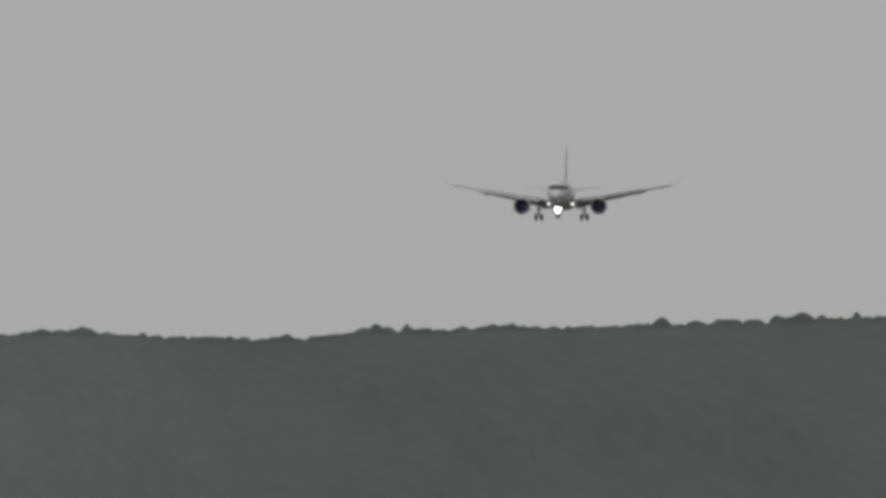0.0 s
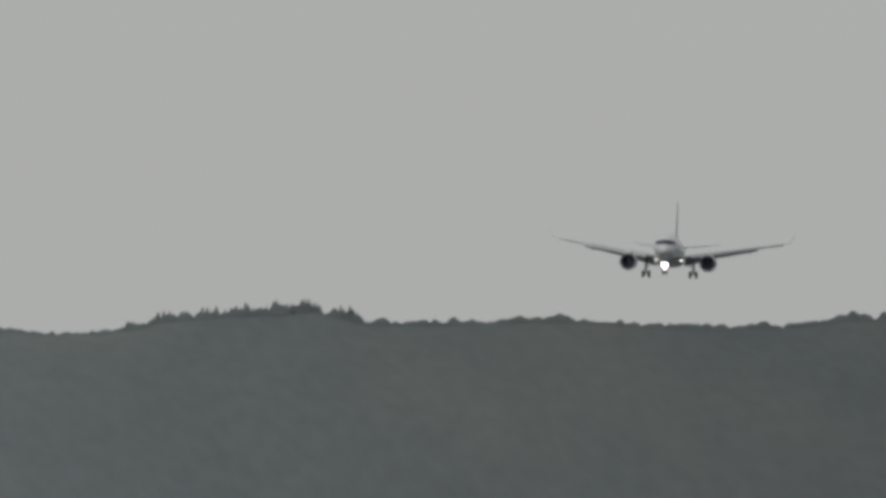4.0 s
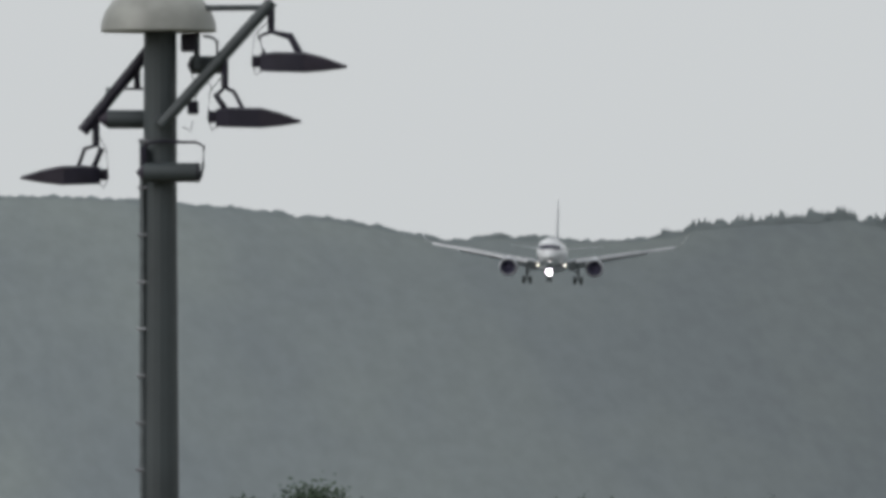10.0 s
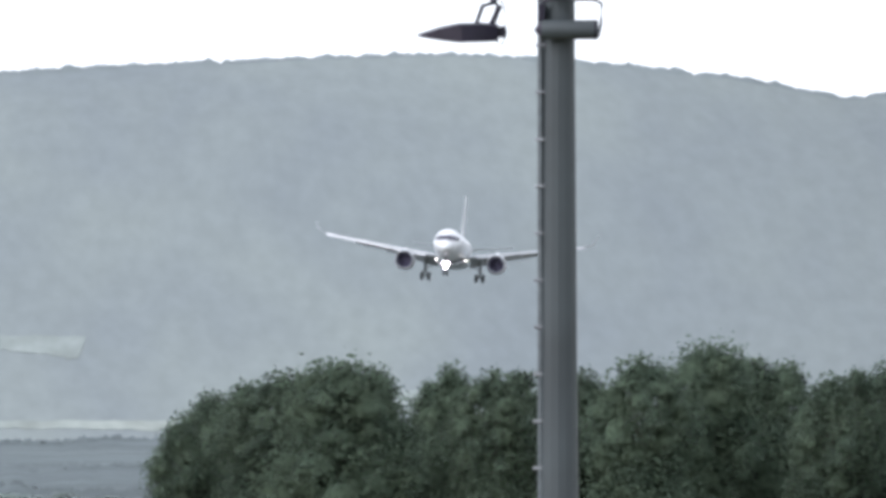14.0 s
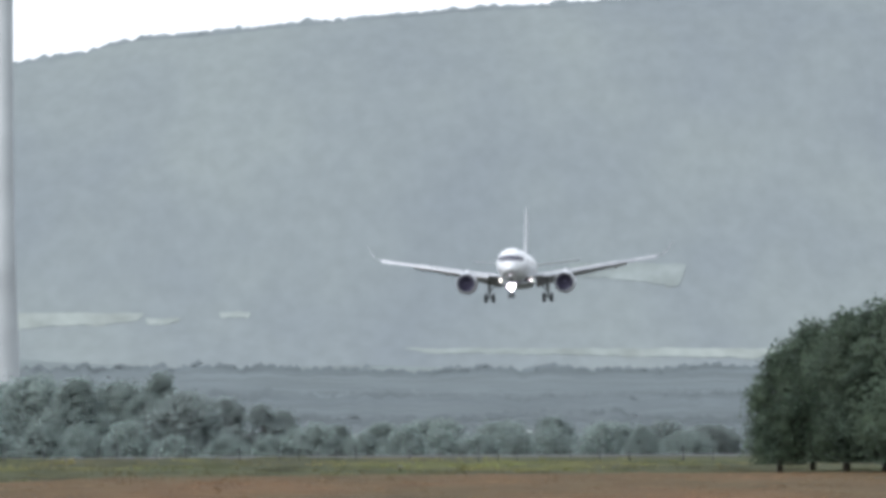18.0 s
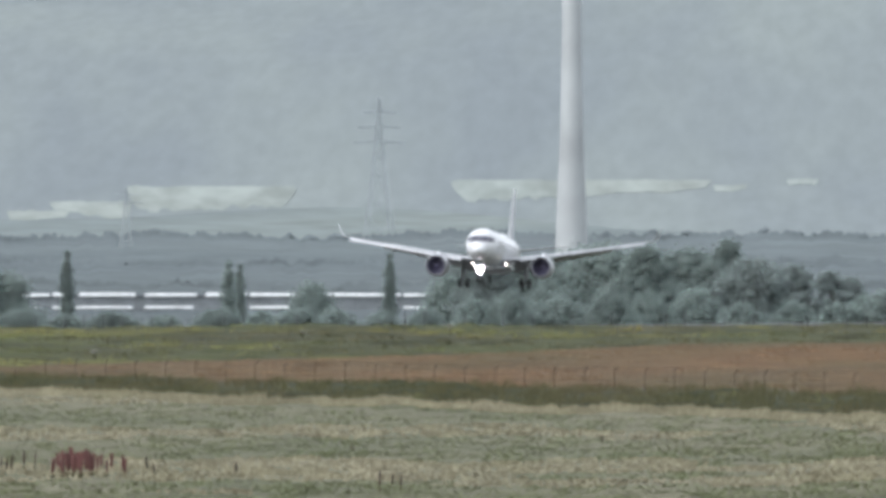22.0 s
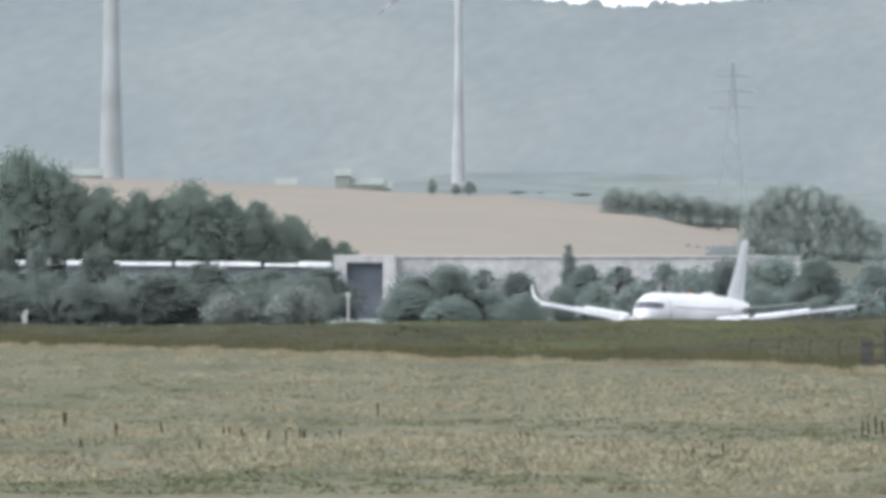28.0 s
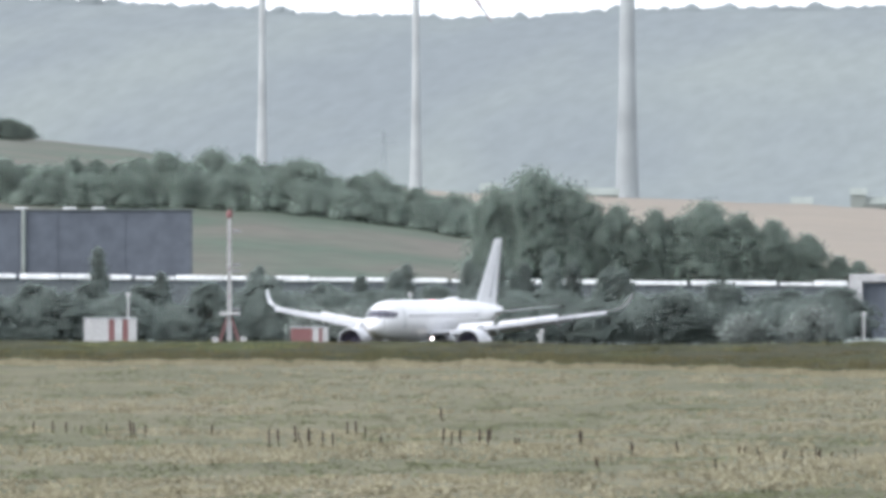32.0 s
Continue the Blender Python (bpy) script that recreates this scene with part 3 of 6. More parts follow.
def build_airliner():
    plane = group_of("airliner", "white twin-engined airliner with raised winglets and gear down", "airplane")
    moving = {"spoilers": [], "wheels": [], "wings": []}
    rings = []
    for x, w, h, c in FUSELAGE:
        rings.append([(x, w * math.sin(a), c + h * math.cos(a)) for a in (2 * math.pi * j / 40 for j in range(40))])
    body = part("fuselage", Mesh().loft(rings), PAINT, plane)
    belly = []
    for x, w, h, z in ((6.6, 0.7, 0.1, 1.75), (5.2, 1.5, 0.42, 1.9), (3, 1.82, 0.62, 2.0), (-1.5, 1.85, 0.64, 2.0), (-3.8, 1.5, 0.45, 1.95), (-5.6, 0.7, 0.1, 1.78)):
        belly.append([(x, w * math.sin(a), z + h * math.cos(a)) for a in (2 * math.pi * j / 20 for j in range(20))])
    part("belly_fairing", Mesh().loft(belly), BELLY, plane, "grey belly fairing")
    for s in (-1, 1):
        for y0, y1, b0, t0, b1, t1 in ((0.012, 0.65, 4.2, 4.86, 4.18, 4.84), (0.665, 1.15, 4.18, 4.84, 4.15, 4.76), (1.165, 1.47, 4.15, 4.75, 4.2, 4.62)):
            rows = [[on_skin(s * (y0 + (y1 - y0) * i / 4), (b0 + (b1 - b0) * i / 4) * (1 - j / 4) + (t0 + (t1 - t0) * i / 4) * j / 4) for j in range(5)] for i in range(5)]
            part("cockpit_window", Mesh().loft(rows, closed=False, ends=False), GLASS_DARK, body, "dark cockpit window pane")
        for x in (13.4, -9.2):
            part("cabin_door", skin_patch(x + 0.42, x - 0.42, s * 1.02, s * 1.95, 0.012), BELLY, body, "cabin door outline")
        for i in range(34):
            x = 12.2 - i * 0.62
            part("cabin_window", skin_patch(x + 0.13, x - 0.13, s * 1.24, s * 1.42, 0.014, 1, 2), GLASS_DARK, body)
    part("radome_seam", Mesh().loft([[skin(x, a, 0.008) for a in (2 * math.pi * j / 32 for j in range(32))] for x in (17.12, 17.08)], ends=False), SEAM, body)
    hump = [[(x, w * math.cos(a), 5.7 + h * max(math.sin(a), 0)) for a in (math.pi * j / 8 for j in range(9))] for x, w, h in ((-4.2, 0.1, 0.02), (-4.9, 0.55, 0.24), (-6.4, 0.6, 0.3), (-7.4, 0.1, 0.03))]
    part("antenna_hump", Mesh().loft(hump, closed=False, ends=False), PAINT, body)
    for x in (8.5, 3.0):
        part("antenna_blade", Mesh().loft([[(x + 0.15, -0.01, 5.6), (x - 0.2, -0.01, 5.6), (x - 0.2, 0.01, 5.6), (x + 0.15, 0.01, 5.6)], [(x - 0.1, -0.01, 5.95), (x - 0.25, -0.01, 5.95), (x - 0.25, 0.01, 5.95), (x - 0.1, 0.01, 5.95)]]), PAINT, body)
    part("beacon", Mesh().turned([(0, 0.06), (0.05, 0.055), (0.08, 0.02)], 10, "z", (0.5, 0, 5.73)), BEACON, body, "red beacon light")
    # tail
    fin = Mesh().loft([[(p[0], (p[1] - 0), z) for p in foil(le, ch, 0, th)] for z, le, ch, th in ((4.9, -11.0, 8.0, 0.07), (5.7, -12.9, 6.1, 0.075), (8.4, -15.5, 4.1, 0.075), (11.15, -18.0, 2.4, 0.075), (11.4, -18.4, 2.0, 0.05))])
    fin = part("fin", fin, PAINT, plane)
    part("rudder_seam", Mesh().loft([[(-16.6, -0.2, 5.9), (-16.65, -0.2, 5.9), (-16.65, 0.2, 5.9), (-16.6, 0.2, 5.9)], [(-19.5, -0.07, 10.9), (-19.55, -0.07, 10.9), (-19.55, 0.07, 10.9), (-19.5, 0.07, 10.9)]]), BELLY, fin)
    for s in (-1, 1):
        t = Mesh().loft([[(p[0], s * y, p[1]) for p in foil(le, ch, z, 0.085)] for y, le, ch, z in ((0.3, -14.6, 4.3, 4.5), (3.2, -16.2, 2.9, 4.82), (6.0, -17.8, 1.6, 5.15), (6.25, -18.1, 1.2, 5.18))])
        t = part("tailplane", t, BELLY, plane, "grey tailplane half")
        # wing with its flaps, spoilers, slats, fairings and winglet
        w = Mesh().loft([[(p[0], s * y, p[1]) for p in foil(le, ch * 0.84, z, th / 0.84)] for y, le, ch, z, th in WING])
        wing = part("wing", w, WINGPAINT, plane, "pale grey swept wing")
        moving["wings"].append((wing, s))
        lip = []
        for y, le, ch, z, th in WING[1:5]:
            lip.append([(le + 0.34, s * y, z - 0.3), (le + 0.3, s * y, z - 0.16), (le - 0.02, s * y, z + 0.06), (le - 0.05, s * y, z + 0.02), (le + 0.1, s * y, z - 0.14), (le + 0.16, s * y, z - 0.3)])
        part("slat", Mesh().loft(lip), WING_METAL, wing, "pale extended slat")
        for y0, y1 in ((2.0, 5.9), (6.2, 12.4)):
            rr = []
            for y in (y0, (y0 + y1) / 2, y1):
                le, ch, z, th = wing_at(y)
                x = le - ch * 0.8
                rr.append([(x + 0.1, s * y, z + 0.02), (x - 0.05, s * y, z + 0.1), (x - ch * 0.2, s * y, z - ch * 0.1), (x - ch * 0.28, s * y, z - ch * 0.17), (x - ch * 0.18, s * y, z - ch * 0.14), (x, s * y, z - 0.08)])
            part("flap", Mesh().loft(rr), WINGPAINT, wing, "lowered flap")
        for y0, y1 in ((2.6, 4.2), (4.3, 5.9), (6.4, 8.0), (8.1, 9.7), (9.8, 11.4)):
            ym = (y0 + y1) / 2
            le, ch, z, th = wing_at(ym)
            (la, ca, za, _), (lb, cb, zb, _) = wing_at(y0), wing_at(y1)
            hx, hz = le - ch * 0.6, z + ch * 0.045
            pts = []
            for l2, c2, z2, y in ((la, ca, za, y0), (lb, cb, zb, y1)):
                xx, zz = l2 - c2 * 0.6 - hx, z2 + c2 * 0.045 - hz
                pts.append([(xx, s * (y - ym), zz), (xx - c2 * 0.21, s * (y - ym), zz - c2 * 0.035), (xx - c2 * 0.21, s * (y - ym), zz - c2 * 0.035 + 0.02), (xx, s * (y - ym), zz + 0.03)])
            sp = part("spoiler", Mesh().loft(pts), PAINT, wing, "white hinged spoiler panel")
            sp.location = (hx, s * ym, hz)
            hinge = Vector((lb - cb * 0.6 - la + ca * 0.6, s * (y1 - y0), zb + cb * 0.045 - za - ca * 0.045)).normalized() * s
            moving["spoilers"].append((sp, (hx, s * ym, hz), hinge))
        for y in (3.6, 8.3, 11.2):
            le, ch, z, th = wing_at(y)
            x0, zz = le - ch * 0.45, z - ch * 0.05
            part("flap_fairing", Mesh().tube([(x0, s * y, zz), (x0 - 0.5, s * y, zz - 0.16), (x0 - ch * 0.35, s * y, zz - 0.28), (x0 - ch * 0.62, s * y, zz - 0.42), (x0 - ch * 0.8, s * y, zz - 0.5)], [0.04, 0.17, 0.2, 0.14, 0.03], 10), WINGPAINT, wing)
        wl = Mesh().loft([[(p[0], s * (y + (p[1] - z) * -0.75), z + (p[1] - z) * 0.6) for p in foil(le, ch, z, 0.09)] for y, le, ch, z in ((16.65, -2.9, 1.45, 5.28), (17.05, -3.35, 1.15, 5.6), (17.4, -3.95, 0.85, 6.15), (17.6, -4.55, 0.5, 6.75))])
        part("winglet", wl, PAINT, wing, "white upturned winglet")
        part("tip_light", Mesh().turned([(-0.06, 0.02), (0, 0.07), (0.06, 0.02)], 8, "x", (-3.1, s * 17.0, 5.5)), WHITE, wing)
        # engine
        e = group_of("engine", "", "")
        e.parent = plane
        e.location = (0, s * 5.67, 1.95)
        part("nacelle", Mesh().turned([(6.95, 0.96), (7.12, 1.0), (7.2, 1.06), (7.12, 1.12), (6.7, 1.2), (5.6, 1.25), (4.3, 1.2), (3.1, 1.03), (2.5, 0.9), (2.55, 0.84), (3.2, 0.86)], 36, "x", ends=False), NACELLE, e)
        part("intake_lip", Mesh().turned([(6.9, 0.955), (7.1, 0.985), (7.215, 1.06), (7.13, 1.135), (6.95, 1.17)], 36, "x", ends=False), WING_METAL, e, "bare metal intake lip")
        part("intake_duct", Mesh().turned([(6.95, 0.955), (6.4, 0.92), (5.9, 0.93), (5.85, 0.3)], 36, "x", ends=False), FAN, e, "dark intake duct")
        for k in range(18):
            a = 2 * math.pi * k / 18
            c, q = math.cos(a), math.sin(a)
            part("fan_blade", Mesh().loft([[(5.98, r * c - wd * q, r * q + wd * c), (5.93, r * c - wd * q, r * q + wd * c), (6.1, r * c + wd * q, r * q - wd * c), (6.15, r * c + wd * q, r * q - wd * c)] for r, wd in ((0.26, 0.05), (0.9, 0.11))]), FAN, e)
        part("spinner", Mesh().turned([(5.95, 0.28), (6.2, 0.24), (6.45, 0.12), (6.55, 0.02)], 16, "x"), FAN, e, "dark spinner cone")
        part("exhaust_cone", Mesh().turned([(3.2, 0.62), (2.4, 0.55), (1.6, 0.42), (1.0, 0.12)], 20, "x"), STEEL, e, "dull steel exhaust cone")
        part("pylon", Mesh().loft([[(5.9, -0.16, 1.1), (1.5, -0.16, 0.75), (1.5, 0.16, 0.75), (5.9, 0.16, 1.1)], [(4.2, -0.14, 1.6), (1.0, -0.12, 1.5), (1.0, 0.12, 1.5), (4.2, 0.14, 1.6)]]), PAINT, e)
        # main gear leg with two wheels, brace and door
        g = group_of("main_gear", "", "")
        g.parent = plane
        g.location = (0, s * 3.36, -0.15)
        part("leg", Mesh().tube([(0, 0, 0.5), (0.02, 0, 1.3), (0.05, -s * 0.05, 2.6)], [0.1, 0.12, 0.16], 12), STEEL, g)
        part("side_brace", Mesh().tube([(0.05, 0, 1.3), (0.1, -s * 1.2, 2.3)], 0.07, 8), STEEL, g)
        part("axle", Mesh().tube([(0, -0.5, 0.52), (0, 0.5, 0.52)], 0.07, 10), STEEL, g)
        part("gear_door", Mesh().box((-0.5, s * 0.2 - 0.025, 1.0), (0.55, s * 0.2 + 0.025, 2.55), 0.02), BELLY, g, "grey gear door")
        for y in (-0.42, 0.42):
            moving["wheels"].append((wheel(0.53, 0.38, g, 0, y, 0.52), (0, y, 0.52), 0.53))
        part("wing_root_light", Mesh().turned([(5.3, 0.09), (5.33, 0.09), (5.35, 0.02)], 14, "x", (0.35, s * 1.78, 2.25)), LAMP_WARM, wing, "lit wing root landing light")
        part("lamp_housing", Mesh().turned([(4.95, 0.05), (5.25, 0.14), (5.38, 0.155), (5.38, 0.14), (5.3, 0.135)], 14, "x", (0.35, s * 1.78, 2.25), ends=False), BELLY, wing)
    g = group_of("nose_gear", "", "")
    g.parent = plane
    g.location = (15.1, 0, -0.1)
    part("leg", Mesh().tube([(0, 0, 0.36), (0.05, 0, 1.2), (0.1, 0, 2.6)], [0.07, 0.09, 0.11], 12), STEEL, g)
    part("axle", Mesh().tube([(0, -0.3, 0.36), (0, 0.3, 0.36)], 0.05, 10), STEEL, g)
    part("drag_brace", Mesh().tube([(0.05, 0, 1.1), (-0.9, 0, 2.45)], 0.05, 8), STEEL, g)
    for y in (-0.42, 0.42):
        part("nose_gear_door", Mesh().box((-0.7, y - 0.02, 1.45), (0.7, y + 0.02, 2.42), 0.015), PAINT, g)
    for y in (-0.22, 0.22):
        moving["wheels"].append((wheel(0.37, 0.22, g, 0, y, 0.36), (0, y, 0.36), 0.37))
    for y, z in ((-0.22, 1.46), (0.22, 1.46), (0.0, 1.1)):
        part("landing_light", Mesh().turned([(0.22, 0.18), (0.26, 0.18), (0.28, 0.02)], 18, "x", (0, y, z)), LAMP, g, "lit landing light")
        part("lamp_housing", Mesh().turned([(0.04, 0.06), (0.16, 0.18), (0.4, 0.205), (0.4, 0.19), (0.2, 0.185)], 18, "x", (0, y, z), ends=False), STEEL, g)
    for e in plane.children_recursive:
        for k in ("label", "category"):
            if k in e and not e[k]:
                del e[k]
    return plane, moving


AIRLINER, AIRLINER_PARTS = build_airliner()


# ---- wind turbines ----
def build_turbine(u, d, base_v, hub_h, base_w, top_w, blade, label, paint=None):
    z = high(base_v, d) - 1.0
    paint = paint or TOWER
    t = group_of("wind_turbine", label, "wind turbine", "wind turbines")
    t.matrix_basis = pose(*at(u, d, z), 0, 0, -math.degrees(u * TICK))
    prof = [(0, base_w / 2), (hub_h * 0.06, base_w * 0.46), (hub_h * 0.25, base_w * 0.35), (hub_h * 0.5, base_w * 0.27 + top_w * 0.02), (hub_h, top_w / 2)]
    tower = part("tower", Mesh().turned(prof, 28), paint, t)
    for s in (0.25, 0.5, 0.75):
        r = float(np.interp(s * hub_h, [p[0] for p in prof], [p[1] for p in prof]))
        part("flange", Mesh().turned([(s * hub_h, r + 0.03), (s * hub_h + 0.25, r + 0.03)], 28), paint, tower)
    part("tower_door", Mesh().box((-0.5, -base_w / 2 - 0.05, 0.6), (0.5, -base_w / 2 + 0.3, 2.8), 0.05), paint, tower)
    k = blade / 60
    part("nacelle", Mesh().turned([(-3 * k, 1.3 * k), (-1 * k, 2.1 * k), (4 * k, 2.0 * k), (7 * k, 1.2 * k), (8 * k, 0.3 * k)], 20, "y", (1.5 if blade < 30 else 0.0, 0, hub_h + 1.2 * k)), TOWER, t)
    rotor = group_of("rotor", "", "")
    rotor.parent = t
    rotor.location = (1.5 if blade < 30 else 0.0, -4.2 * k, hub_h + 1.2 * k)
    part("hub", Mesh().turned([(-2 * k, 0.3 * k), (-1.4 * k, 1.2 * k), (0, 1.7 * k), (1.2 * k, 1.6 * k)], 20, "y"), TOWER, rotor)
    for b in range(3):
        a = 2 * math.pi * b / 3
        c, s = math.cos(a), math.sin(a)
        cuts = [0.02, 0.12, 0.25, 0.45, 0.59, 0.672, 0.754, 0.836, 0.918, 1.0]
        width = lambda q: float(np.interp(q, [0, 0.06, 0.2, 0.6, 0.97, 1], [1.0, 1.0, 2.0, 1.15, 0.55, 0.12])) * k

        def section(q):
            w = width(q)
            ring = [(-w * 0.7, 0), (-w * 0.2, -0.18 * w), (w * 0.6, -0.12 * w), (w * 1.1, 0), (w * 0.6, 0.16 * w), (-w * 0.2, 0.22 * w)]
            return [(x * c - (-q * blade) * s, y, x * s + (-q * blade) * c) for x, y in ring]

        bl = part("blade", Mesh().loft([section(q) for q in cuts[:5]]), TOWER, rotor)
        for i in range(4, 9):
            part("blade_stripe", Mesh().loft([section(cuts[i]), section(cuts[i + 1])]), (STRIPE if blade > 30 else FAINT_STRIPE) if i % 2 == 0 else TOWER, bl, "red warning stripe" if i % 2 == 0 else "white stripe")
    for e in (rotor,):
        for key in ("label", "category"):
            if key in e:
                del e[key]
    return rotor, tuple(rotor.location)


ROTORS = [
    build_turbine(-551, 3000, -19, 68, 5.0, 2.5, 30.7, "tall pale wind turbine with red-striped blades behind trees"),
    build_turbine(-1852, 3000, -25, 68, 5.2, 2.6, 30.7, "tall pale wind turbine standing behind a tree line"),
    build_turbine(-3459, 4050, 87, 94, 4.9, 2.4, 30.7, "broad pale wind turbine tower beyond the stubble field", HAZED_TOWER),
    build_turbine(-2845, 4100, 83, 49.2, 2.9, 1.5, 24, "slim white wind turbine on the stubble hill"),
    build_turbine(-3833, 4100, 101, 53.4, 2.7, 1.5, 24, "slim white wind turbine behind a hedge"),
    build_turbine(-4105, 4100, 133, 50.7, 2.5, 1.5, 24, "slim white wind turbine behind a tree row"),
]


# ---- trees ----
def leaf_clump(rng):
    """A small ragged bunch of leaves: seven rising sides round an uneven tip, over a flat foot."""
    n, tip = 7, (rng.uniform(-0.3, 0.3), rng.uniform(-0.3, 0.3), rng.uniform(0.7, 1.2))
    foot = []
    for j in range(n):
        a, r = 2 * math.pi * (j + rng.uniform(-0.3, 0.3)) / n, rng.uniform(0.6, 1.3)
        foot.append((r * math.cos(a), r * math.sin(a), rng.uniform(-0.5, 0.1)))
    return np.array(foot + [tip]), [(j, (j + 1) % n, n) for j in range(n)] + [tuple(range(n))[::-1]]


LOWEST_LEAF = {"full": 0.03, "open": 0.2, "bush": 0.02, "poplar": 0.05}


def girth(kind, level):
    """Share of a crown's width at a level between its lowest leaf and its top."""
    if kind == "poplar":
        return (1 - level ** 1.9) ** 0.62 * min(1.0, 0.62 + level * 2.2)
    return (1 - level ** (2.4 if kind != "bush" else 2.0)) ** 0.5 * min(1.0, 0.84 + level)


def tree_parts(seed, height, width, lobes, clumps, size, kind="full", flat=0.5):
    """Trunk with limbs, and a crown of leaf bunches gathered round the ends of the limbs.
    flat: how far the leaves shade as one mass under an even sky."""
    rng = random.Random(seed)
    trunk, tips = Mesh(), []
    low = LOWEST_LEAF[kind]
    lean = rng.uniform(-0.03, 0.03) * height
    stem = 0.72 if kind != "poplar" else 0.92
    trunk.tube([(0, 0, -1.0), (0, 0, height * 0.12), (lean, 0, height * 0.35), (lean * 1.5, lean, height * stem)], [height * 0.03, height * 0.022, height * 0.016, height * 0.005], 8)
    for i in range(lobes):
        level = (i + rng.uniform(0.1, 0.9)) / lobes
        reach = 0.5 * width * girth(kind, level) * (1 + 0.16 * math.sin(seed * 1.7 + level * 9))
        r = width * (rng.uniform(0.15, 0.23) if kind in ("full", "bush") else rng.uniform(0.13, 0.2) if kind == "open" else rng.uniform(0.26, 0.36))
        r *= 1.15 - 0.45 * level if kind != "poplar" else 0.3 + 0.75 * girth(kind, level)
        a, q = i * 2.4 + rng.uniform(-0.5, 0.5), rng.uniform(0.5, 1.0) ** 0.6
        out = max(reach - r, 0) * q
        z = height * (low + (1 - low) * level)
        c = Vector((out * math.cos(a), out * math.sin(a), min(max(z, r * 0.8), height - r * 0.75)))
        tips.append((c, Vector((r, r, r * rng.uniform(0.75, 1.05)))))
        base = Vector((lean, 0, height * (0.2 + 0.4 * min(c.z / height, 0.9) * 0.8)))
        trunk.tube([base, base.lerp(c, 0.55) + Vector((0, 0, -0.03 * height)), c], [height * 0.009, height * 0.006, height * 0.002], 5)
    shapes = [leaf_clump(rng) for _ in range(8)]
    verts, faces, out, o = [], [], [], 0
    middle = np.array((0, 0, height * 0.4))
    n, m = 9, 6
    for c, r in tips:                                  # the dense heart of each lobe
        ball = []
        for i in range(m + 1):
            t = math.pi * i / m
            for j in range(n):
                a = 2 * math.pi * j / n
                q = Vector((math.sin(t) * math.cos(a), math.sin(t) * math.sin(a), math.cos(t)))
                k = (0.54 if kind != "open" else 0.45) + 0.2 * noise.noise(q * 1.9 + c) + rng.uniform(-0.08, 0.08)
                ball.append((c.x + q.x * r.x * k, c.y + q.y * r.y * k, max(c.z + (q.z if q.z > 0 else q.z * 0.45) * r.z * k, 0.02 * height)))
        verts.append(np.array(ball))
        faces += [(o + i * n + j, o + (i + 1) * n + j, o + (i + 1) * n + (j + 1) % n, o + i * n + (j + 1) % n) for i in range(m) for j in range(n)]
        o += len(ball)
    share = np.cumsum([r.x ** 2 for _, r in tips])
    for _ in range(clumps):                            # bunches of leaves all through the lobes and past their rims
        c, r = tips[int(np.searchsorted(share, rng.uniform(0, share[-1])))]
        d = Vector((rng.gauss(0, 1), rng.gauss(0, 1), rng.gauss(0.2, 1))).normalized()
        k = rng.uniform(0.45, 1.12) if rng.random() < 0.88 else rng.uniform(1.05, 1.35)
        p = np.array((c.x + d.x * r.x * k, c.y + d.y * r.y * k, max(c.z + d.z * r.z * k, height * 0.03)))
        v, f = shapes[rng.randrange(8)]
        a, k = rng.uniform(0, 6.28), size * rng.uniform(0.45, 1.1)
        cs, sn = math.cos(a) * k, math.sin(a) * k
        verts.append(np.column_stack((v[:, 0] * cs - v[:, 1] * sn + p[0], v[:, 0] * sn + v[:, 1] * cs + p[1], v[:, 2] * k * 0.85 + p[2])))
        faces += [tuple(i + o for i in t) for t in f]
        o += len(v)
    out = [(v - middle) / np.array((width / 2, width / 2, height / 2)) for v in verts]
    crown = bpy.data.meshes.new("crown")
    crown.from_pydata(np.concatenate(verts).tolist(), [], faces)
    crown.shade_smooth()
    out = np.concatenate(out)
    out = out / np.maximum(np.linalg.norm(out, axis=1, keepdims=True), 1e-6) * (1 - flat) + flat * np.array((0, 0, 1))
    soften(crown, out / np.maximum(np.linalg.norm(out, axis=1, keepdims=True), 1e-6), 0.4)
    return trunk.data("trunk", BARK), crown


class Grove:
    """Trees of one leaf, built in a few shapes and repeated."""

    def __init__(self, leaf, label, group, shapes):
        self.kinds, self.label, self.group = {}, label, group
        for name, args in shapes.items():
            trunk, crown = tree_parts(*args)
            crown.materials.append(leaf)
            self.kinds[name] = (trunk, crown, args[1], args[2])

    def plant(self, kind, u, d, top_v, width, ground_z, turn=0.0, label=""):
        """One tree whose top stands top_v above eye level, width in metres."""
        trunk, crown, h, w = self.kinds[kind]
        t = group_of("tree" if "bush" not in kind else "bush", label or self.label, "tree" if "bush" not in kind else "bush", self.group)
        height = high(top_v, d) - ground_z
        t.matrix_basis = pose(*at(u, d, ground_z), 0, 0, turn) @ Matrix.Diagonal((width / w, width / w, height / h, 1))
        part("trunk", trunk, None, t)
        part("crown", crown, None, t)
        return t


